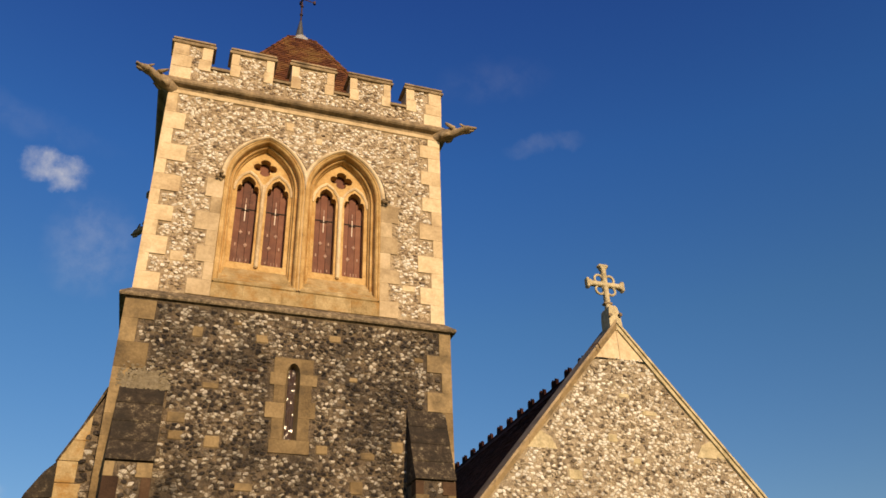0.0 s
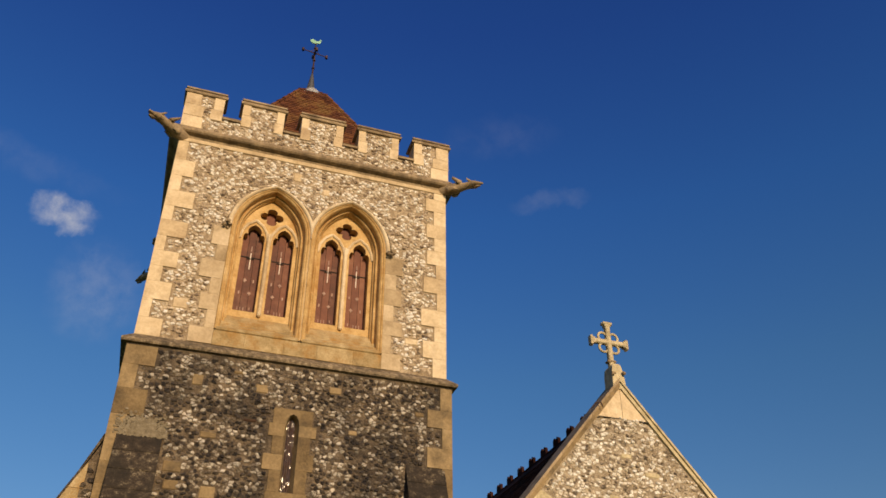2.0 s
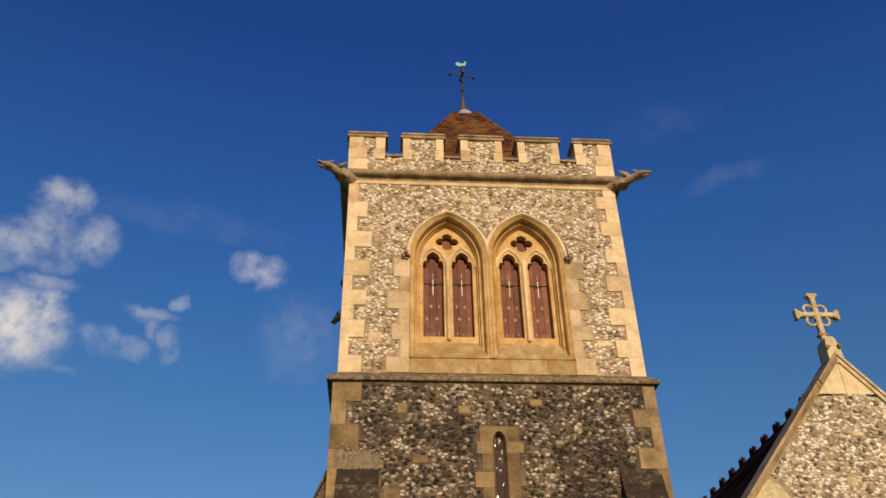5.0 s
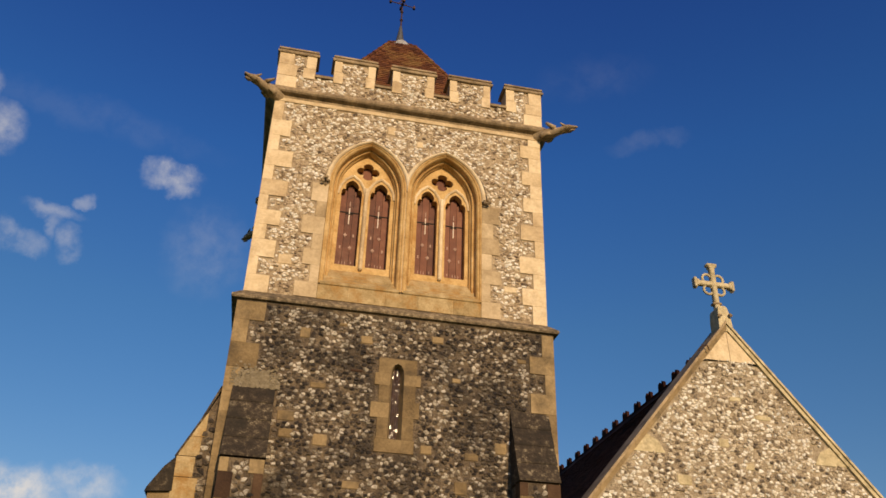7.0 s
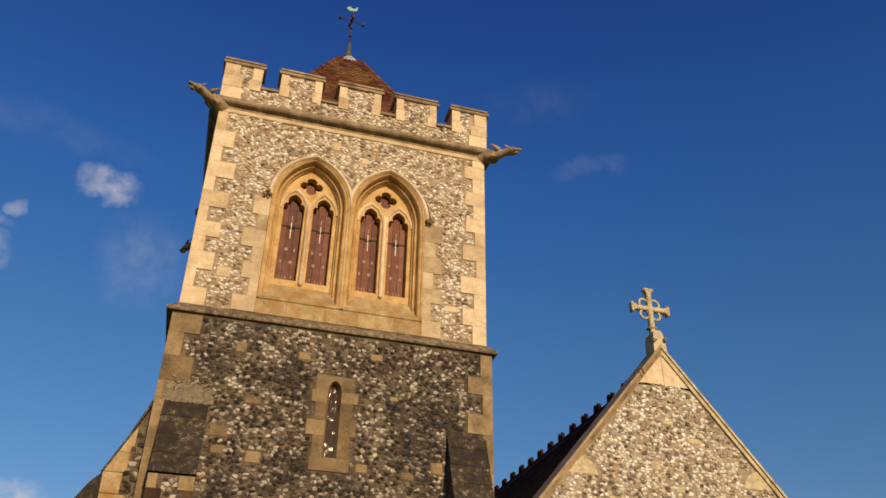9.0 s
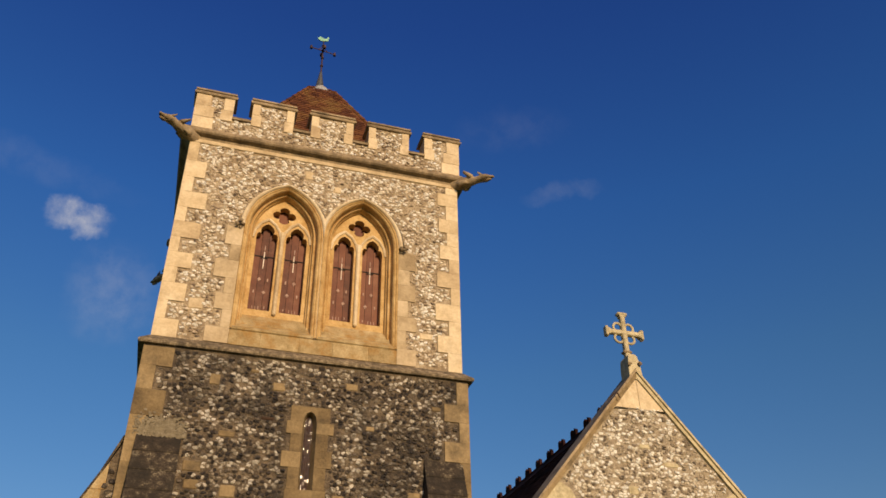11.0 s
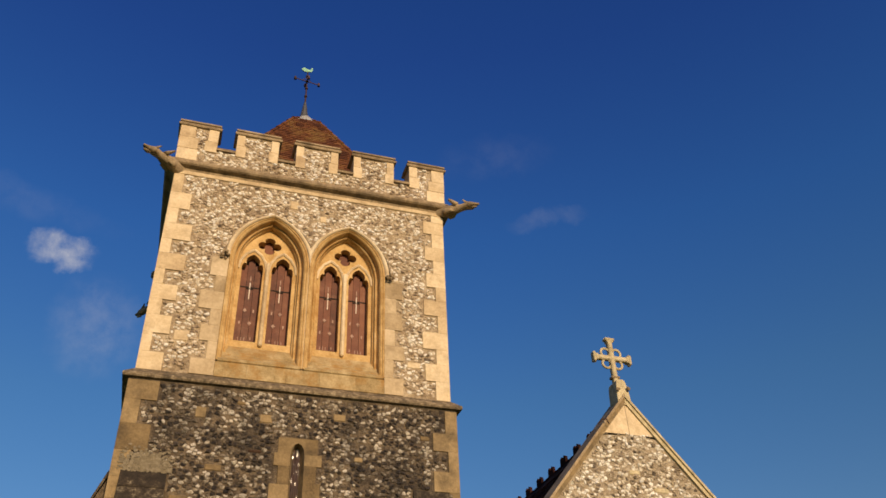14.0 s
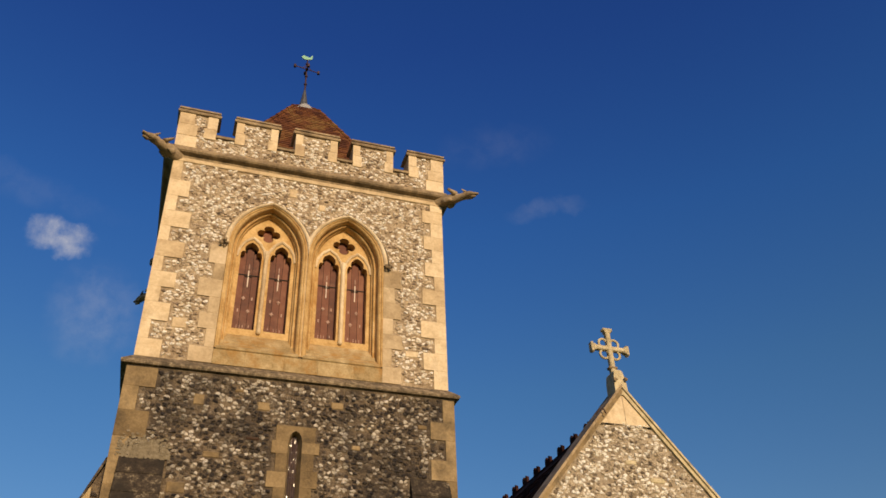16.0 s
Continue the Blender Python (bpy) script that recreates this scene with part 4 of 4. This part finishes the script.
def build_spire():
    """Steep pyramid whose crown leans in more gently."""
    low = Vector((APEX.x, APEX.y, BREAK_Z + BREAK_R / ROOF_R))
    w = (low.z - ROOF_Z) * ROOF_R
    corners = ((-1, -1), (1, -1), (1, 1), (-1, 1))
    bm = bmesh.new()
    base = [bm.verts.new((APEX.x + sx * w, APEX.y + sy * w, ROOF_Z)) for sx, sy in corners]
    mid = [bm.verts.new((APEX.x + sx * BREAK_R, APEX.y + sy * BREAK_R, BREAK_Z)) for sx, sy in corners]
    top = bm.verts.new(APEX)
    for k in range(4):
        bm.faces.new((base[k], base[(k + 1) % 4], mid[(k + 1) % 4], mid[k]))
        bm.faces.new((mid[k], mid[(k + 1) % 4], top))
    bm.faces.new(base[::-1])
    spire = tpart("pyramid_roof", bm, TILE, None, "pyramid roof of red-brown clay tiles")
    for tip, half, foot, start in ((low, w, ROOF_Z, BREAK_Z), (APEX, BREAK_R, BREAK_Z, APEX.z)):
        h = tip.z - foot
        for k, (dx, dy) in enumerate(((0, -1), (1, 0), (0, 1), (-1, 0))):
            u = Vector((-dy, dx, 0))
            v = Vector((dx * half, dy * half, -h))
            length = v.length
            v.normalize()
            skip = (tip.z - start) / h * length
            span = lambda d: (-d / length * half, d / length * half) if d > skip else (0, 0)
            vs, fs = tiles_on(tip, u, v, span, int(length / 0.1), 0.1, 0.165, random.Random(k), 0.006)
            if vs:
                tagged(part("roof_tiles", (vs, fs), TILE, spire, "plain clay tiles with orange lichen"), kind="stuff")
    for sx, sy in corners:
        bm = bmesh.new()
        a, m, b = APEX, Vector((APEX.x + sx * BREAK_R, APEX.y + sy * BREAK_R, BREAK_Z)), Vector((APEX.x + sx * w, APEX.y + sy * w, ROOF_Z))
        for p, q2, n in ((a, m, 3), (m, b, 14)):
            for q in range(n):
                rod(bm, p.lerp(q2, q / n), p.lerp(q2, (q + 1.08) / n), 0.032, 0.05, 7)
        part("hip_tile", bm, TILE, spire)
    bm = bmesh.new()
    prev = None
    for r, z in ((0.28, 15.61), (0.21, 15.73), (0.14, 15.83), (0.1, 15.9), (0.05, 15.94)):
        cur = []
        for k in range(8):
            leg = 1.22 if k % 2 else 0.85          # tongues run down the hips
            a = 0.7854 * k
            cur.append(bm.verts.new((APEX.x + r * leg * math.cos(a), APEX.y + r * leg * math.sin(a), z + (-0.02 if k % 2 else 0.02))))
        if prev:
            for k in range(8):
                bm.faces.new((prev[k], prev[(k + 1) % 8], cur[(k + 1) % 8], cur[k]))
        prev = cur
    bm.faces.new(prev)
    part("lead_cap", bm, LEAD, spire, "pale lead flashing at the peak", True)


def build_vane():
    x, y = APEX.x - 0.03, APEX.y
    bm = bmesh.new()
    rod(bm, (x, y, 15.78), (x, y, 16.4), 0.12, 0.03, 10)
    vane = tagged(part("weather_vane", bm, LEAD_DARK), "iron weather vane with a green copper cock on the tower roof", "weather vane")
    bm = bmesh.new()
    rod(bm, (x, y, 16.3), (x, y, 17.5), 0.022, 0.014, 8)
    for z in (16.62, 16.9, 17.15, 17.32):
        rod(bm, (x, y, z - 0.02), (x, y, z + 0.02), 0.038, 0.038, 8)
    part("rod", bm, IRON, vane, "thin rusty iron rod")
    for ang in (8, 98, 188, 278):
        bm = bmesh.new()
        d = Vector((math.cos(radians(ang)), math.sin(radians(ang)), 0))
        p = Vector((x, y, 17.15))
        reach = 0.3 if ang in (8, 188) else 0.14
        rod(bm, p, p + d * reach, 0.013, 0.012, 6)
        rod(bm, p + d * reach + Vector((0, 0, -0.045)), p + d * reach + Vector((0, 0, 0.045)), 0.036, 0.03, 6)
        rod(bm, p + d * 0.12, p + d * 0.02 + Vector((0, 0, 0.12)), 0.008, 0.008, 5)
        part("arm", bm, IRON, vane)
    cock = [(-0.17, 17.74), (-0.1, 17.70), (0.02, 17.70), (0.06, 17.74), (0.09, 17.72), (0.14, 17.76), (0.16, 17.88), (0.12, 17.9), (0.09, 17.82), (0.03, 17.80), (-0.04, 17.82), (-0.12, 17.86), (-0.16, 17.82), (-0.2, 17.79)]
    part("cock", prism([(x + a * 0.78, 17.48 + (z - 17.70) * 0.9) for a, z in cock], y - 0.012, y + 0.012), VERDIGRIS, vane, "flat cock cut from green copper sheet")


build_spire()
build_vane()

# ---- nave gable ----
GX, TAN = 5.86, 1.19
TAN_E = 1.24                                    # the far slope is a little steeper
TOP = 8.2                                       # outer edge of the coping at the apex
CT = 0.17                                        # its depth measured upright
nave = empty("church_nave", "flint church nave with a steep gable and dark tiled roof", "church nave", at=(GX, 0, 0))


def npart(name, bm, mat, parent=None, label="", smooth=False):
    ob = part(name, bm, mat, parent or nave, label, smooth)
    if parent is None:
        ob.matrix_parent_inverse = Matrix.Translation((-GX, 0, 0))
    return ob


def build_gable():
    wt = TOP - CT
    right = GX + 3.6
    poly = [(2.6, -0.1), (right, -0.1), (right, wt - TAN_E * 3.6), (GX, wt), (2.6, wt - TAN * (GX - 2.6))]
    wall = npart("gable_wall", prism(poly, 0.0, 0.5), MORTAR_GABLE, None, "mortared gable wall facing the churchyard")
    # coping stones up both slopes
    for s in (-1, 1):
        reach, fall = (GX - 2.62, TAN) if s < 0 else (3.75, TAN_E)
        n = int(reach / 0.55)
        for k in range(n):
            a, b = reach * k / n, reach * (k + 1) / n - 0.004
            if k == 0:
                a = 0.002
            q = [(GX + s * a, TOP - fall * a), (GX + s * b, TOP - fall * b), (GX + s * b, TOP - fall * b - CT), (GX + s * a, TOP - fall * a - CT)]
            # the left slope takes darker stone colours than the right
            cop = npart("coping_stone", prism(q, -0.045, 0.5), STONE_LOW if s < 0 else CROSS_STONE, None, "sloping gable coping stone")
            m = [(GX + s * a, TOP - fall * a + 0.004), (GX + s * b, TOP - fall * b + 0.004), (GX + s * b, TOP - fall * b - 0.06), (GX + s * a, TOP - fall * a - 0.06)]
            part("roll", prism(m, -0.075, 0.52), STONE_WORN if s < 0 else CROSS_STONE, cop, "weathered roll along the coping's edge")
    # apex stones and the bonders let into the slopes
    za = wt - 0.6
    for s in (-1, 1):
        q = [(GX + s * 0.004, wt - 0.02), (GX + s * 0.004, za), (GX + s * 0.52, za), (GX + s * 0.52, wt - 0.02 - TAN * 0.52)]
        npart("apex_stone", prism(q, -0.014, 0.2), STONE, None, "smooth limestone block under the apex")
    RECTS_G.append((GX - 0.55, GX + 0.55, za + 0.045, wt))
    for s, d, w, h in ((-1, 1.72, 0.3, 0.3), (1, 1.6, 0.34, 0.32), (-1, 2.7, 0.3, 0.3), (1, 2.75, 0.3, 0.3)):
        fall = TAN if s < 0 else TAN_E
        zt = wt - fall * d
        q = [(GX + s * (d - 0.01), zt), (GX + s * (d + h / fall), zt - h), (GX + s * (d - w), zt - h), (GX + s * (d - w * 0.62), zt - 0.1)]
        npart("bonder_stone", prism(q, -0.014, 0.2), CROSS_STONE, None, "limestone block let into the sloping edge")
        x0, x1 = sorted((GX + s * (d - w), GX + s * (d + 0.3)))
        RECTS_G.append((x0 + 0.04, x1 - 0.04, zt - h + 0.035, zt))
    for x, z, w, h in ((6.3, 6.45, 0.17, 0.07), (5.5, 5.95, 0.12, 0.1), (5.9, 5.58, 0.11, 0.08), (4.72, 5.28, 0.15, 0.11), (5.83, 6.74, 0.13, 0.07)):
        npart("bonder_stone", block(x - w, x + w, -0.012, 0.15, z - h, z + h, 0.04), CROSS_STONE, None, "squared stone let into the flintwork")
        RECTS_G.append((x - w + 0.05, x + w - 0.05, z - h + 0.045, z + h - 0.045))
    inside = lambda x, z: abs(x - GX) * (TAN if x < GX else TAN_E) < wt - z - 0.06 and 2.65 < x < right - 0.05 and not in_rects(RECTS_G, x, z, 0.02)
    cells = flint_cells(2.6, right, 4.5, wt, 0.068, inside, random.Random(21)) + flint_cells(2.6, right, 0.05, 4.5, 0.11, inside, random.Random(23))
    flint_face(cells, 0.0, FLINT_GABLE, wall, random.Random(22), 5.0)


def build_nave_roof():
    zr, y0, y1 = 7.84, 0.5, 15.0
    for s, reach, fall in ((-1, GX - 2.6, TAN), (1, 3.85, TAN_E)):
        q = [(GX, zr), (GX + s * reach, zr - fall * reach), (GX + s * reach, zr - fall * reach - 0.12), (GX, zr - 0.12)]
        # both slopes and the ridge take the shade-darkened tile colour
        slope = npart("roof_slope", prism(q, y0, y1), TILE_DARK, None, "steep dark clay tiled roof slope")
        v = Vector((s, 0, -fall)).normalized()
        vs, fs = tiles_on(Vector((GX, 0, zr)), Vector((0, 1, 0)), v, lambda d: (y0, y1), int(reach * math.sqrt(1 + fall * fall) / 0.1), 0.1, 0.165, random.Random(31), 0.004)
        tagged(part("roof_tiles", (vs, fs), TILE_DARK, slope, "weathered plain tiles coloured darker for shade"), kind="stuff")
    npart("nave_wall", block(2.6, GX + 3.6, 0.5, 15, -0.1, 3.4, 0), RUBBLE, None, "flint side walls of the nave")
    npart("east_gable", prism([(2.6, 3.3), (GX + 3.6, 3.3), (GX, zr - 0.1)], 14.6, 15.0), RUBBLE, None, "flint gable at the far end")
    # crested ridge tiles
    crest = [(-0.3, 0.0), (0.3, 0.0), (0.3, 0.07), (0.13, 0.07), (0.12, 0.2), (0.055, 0.235), (0.045, 0.16), (-0.045, 0.16), (-0.055, 0.235), (-0.12, 0.2), (-0.13, 0.07), (-0.3, 0.07)]
    bm = prism(crest, GX - 0.03, GX + 0.03, "x")
    for s in (-1, 1):
        q = [(GX, 0.06), (GX + s * 0.2, 0.06 - 0.2 * TAN), (GX + s * 0.2, 0.03 - 0.2 * TAN), (GX, 0.02)]
        a, b = ([bm.verts.new((x, y, z)) for x, z in q] for y in (-0.305, 0.305))
        bm.faces.new(a)
        bm.faces.new(b[::-1])
        for i in range(4):
            bm.faces.new((a[i], b[i], b[(i + 1) % 4], a[(i + 1) % 4]))
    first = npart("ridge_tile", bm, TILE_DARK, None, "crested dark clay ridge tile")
    first.location = (0, 0.76, zr - 0.02)
    for k in range(1, 23):
        o = new("ridge_tile", first.data)
        o.parent, o.matrix_parent_inverse = nave, Matrix.Translation((-GX, 0, 0))
        o.location = (0, 0.76 + 0.62 * k, zr - 0.02)
        tagged(o, "crested dark clay ridge tile")


def build_cross():
    y = 0.14
    cx, cz = 5.85, 9.02
    pts = [(cx - 0.12, 8.0), (cx + 0.15, 8.0), (cx + 0.13, 8.28), (cx + 0.09, 8.46), (cx + 0.05, 8.5), (cx - 0.06, 8.5), (cx - 0.09, 8.46), (cx - 0.11, 8.3)]
    ped = tagged(part("gable_cross", prism(pts, y - 0.18, y + 0.12), CROSS_STONE), "greenish limestone wheel cross on a pedestal above the gable", "stone cross")
    for s in (-1, 1):
        bm = bmesh.new()
        for q in range(4):
            blob(bm, (cx + s * 0.1 + rng.uniform(-0.03, 0.03), y - 0.22, 8.28 + rng.uniform(-0.04, 0.05)), (0.03, 0.025, 0.03), rng)
        part("carved_leaf", bm, STONE_WORN, ped)
    bm = bmesh.new()
    box_into(bm, cx - 0.048, cx + 0.048, y - 0.055, y + 0.055, 8.48, cz + 0.36, 0.018)
    part("shaft", bm, CROSS_STONE, ped)
    bm = bmesh.new()
    box_into(bm, cx - 0.33, cx + 0.33, y - 0.052, y + 0.052, cz - 0.045, cz + 0.05, 0.018)
    part("arm", bm, CROSS_STONE, ped)
    for dx, dz in ((-1, 0), (1, 0), (0, 1)):
        bm = bmesh.new()
        ex, ez = cx + dx * 0.345, cz + dz * 0.38
        for w, d in ((0.1, 0.026), (0.066, -0.022)):
            if dz:
                box_into(bm, ex - w, ex + w, y - 0.06, y + 0.06, ez + d - 0.028, ez + d + 0.028, 0.012)
            else:
                box_into(bm, ex + dx * d - 0.028, ex + dx * d + 0.028, y - 0.06, y + 0.06, ez - w, ez + w, 0.012)
        for q in (-1, 1):          # carved knobs at the corners of each end
            blob(bm, (ex + dx * 0.02 + (q * 0.09 if dz else 0), y, ez + dz * 0.02 + (0 if dz else q * 0.09)), (0.034, 0.05, 0.034), rng, 1, 0.15)
        part("flared_end", bm, CROSS_STONE, ped)
    bm = bmesh.new()
    box_into(bm, cx - 0.09, cx + 0.09, y - 0.065, y + 0.065, 8.585, 8.64, 0.018)
    part("collar", bm, STONE_WORN, ped)
    for sx in (-1, 1):
        for sz in (-1, 1):
            bm = bmesh.new()
            n = 14
            c = (cx + sx * 0.115, y, cz + sz * 0.115)
            pts = [(c[0] + 0.092 * math.cos(6.2832 * k / n), c[1], c[2] + 0.092 * math.sin(6.2832 * k / n)) for k in range(n + 1)]
            for p, q in zip(pts, pts[1:]):
                rod(bm, p, q, 0.024, 0.024, 6)
            part("ring", bm, CROSS_STONE, ped)


build_gable()
build_nave_roof()
build_cross()

# a thin cable that loops over the coping
bm = bmesh.new()
loop = [(5.42, -0.12, 7.55), (5.36, -0.16, 7.62), (5.28, -0.15, 7.6), (5.22, -0.1, 7.52)]
for p, q in zip(loop, loop[1:]):
    rod(bm, p, q, 0.011, 0.011, 6)
npart("cable", bm, IRON, None, "thin dark cable looped over the coping")

# ---- odd blocks in the lower stage, then the flints ----
for x, z, w, h, mt in ((-1.48, 7.04, 0.11, 0.12, STONE_LOW), (-0.51, 7.03, 0.13, 0.1, STONE_LOW), (-0.63, 6.5, 0.13, 0.055, BROWN_STONE), (-1.09, 5.36, 0.14, 0.12, STONE_LOW), (-1.62, 5.68, 0.16, 0.11, STONE_LOW), (-1.6, 5.42, 0.13, 0.1, STONE_LOW),
                       (-0.59, 4.74, 0.16, 0.09, STONE_LOW), (1.04, 4.82, 0.13, 0.13, STONE_LOW), (1.66, 5.47, 0.13, 0.12, STONE_LOW), (0.63, 7.16, 0.13, 0.09, STONE_LOW), (2.03, 6.95, 0.11, 0.07, STONE_LOW), (1.2, 5.3, 0.14, 0.09, STONE_LOW),
                       (0.5, 5.35, 0.12, 0.1, STONE_LOW), (-1.2, 6.2, 0.15, 0.08, STONE_LOW), (0.95, 6.5, 0.1, 0.07, STONE_LOW), (-0.9, 7.25, 0.1, 0.06, STONE_LOW)):
    tpart("bonder_stone", block(x - w, x + w, LY0 - 0.012, LY0 + 0.15, z - h, z + h, 0.045), mt, None, "squared stone let into the flintwork")
    RECTS_L.append((x - w + 0.05, x + w - 0.05, z - h + 0.045, z + h - 0.045))
for x, z, w, h in ((-1.95, 8.35, 0.14, 0.12), (1.9, 8.3, 0.15, 0.085), (-0.35, 11.32, 0.1, 0.12), (0.2, 11.1, 0.09, 0.1)):
    tpart("bonder_stone", block(x - w, x + w, -0.012, 0.15, z - h, z + h, 0.04), STONE, None, "squared stone let into the flintwork")
    RECTS_U.append((x - w + 0.05, x + w - 0.05, z - h + 0.045, z + h - 0.045))

cells = flint_cells(-HX, HX, 7.74, 11.62, 0.063, lambda x, z: abs(x) < HX - 0.05 and 7.76 < z < 11.6 and not in_rects(RECTS_U, x, z) and not in_arches(x, z), random.Random(41))
flint_face(cells, 0.0, FLINT, upper_wall, random.Random(42), 7.7)
low_inside = lambda x, z: abs(x) < LX - 0.05 and z < 7.43 and not in_rects(RECTS_L, x, z)
cells = flint_cells(-LX, LX, 4.2, 7.45, 0.064, low_inside, random.Random(43)) + flint_cells(-LX, LX, 0.05, 4.2, 0.11, low_inside, random.Random(47))
flint_face(cells, LY0, FLINT_LOW, lower_wall, random.Random(44), 4.6)


def on_parapet(x, z):
    if in_rects(RECTS_P, x, z, 0.01) or abs(x) > 2.52:
        return False
    return 11.95 < z < 12.24 or (z < 12.71 and z > 12.2 and any(a + 0.04 < x < b - 0.04 for a, b in MERLONS))


cells = flint_cells(-2.55, 2.55, 11.93, 12.72, 0.062, on_parapet, random.Random(45))
flint_face(cells, PY, FLINT, parapet, random.Random(46), 11.9)
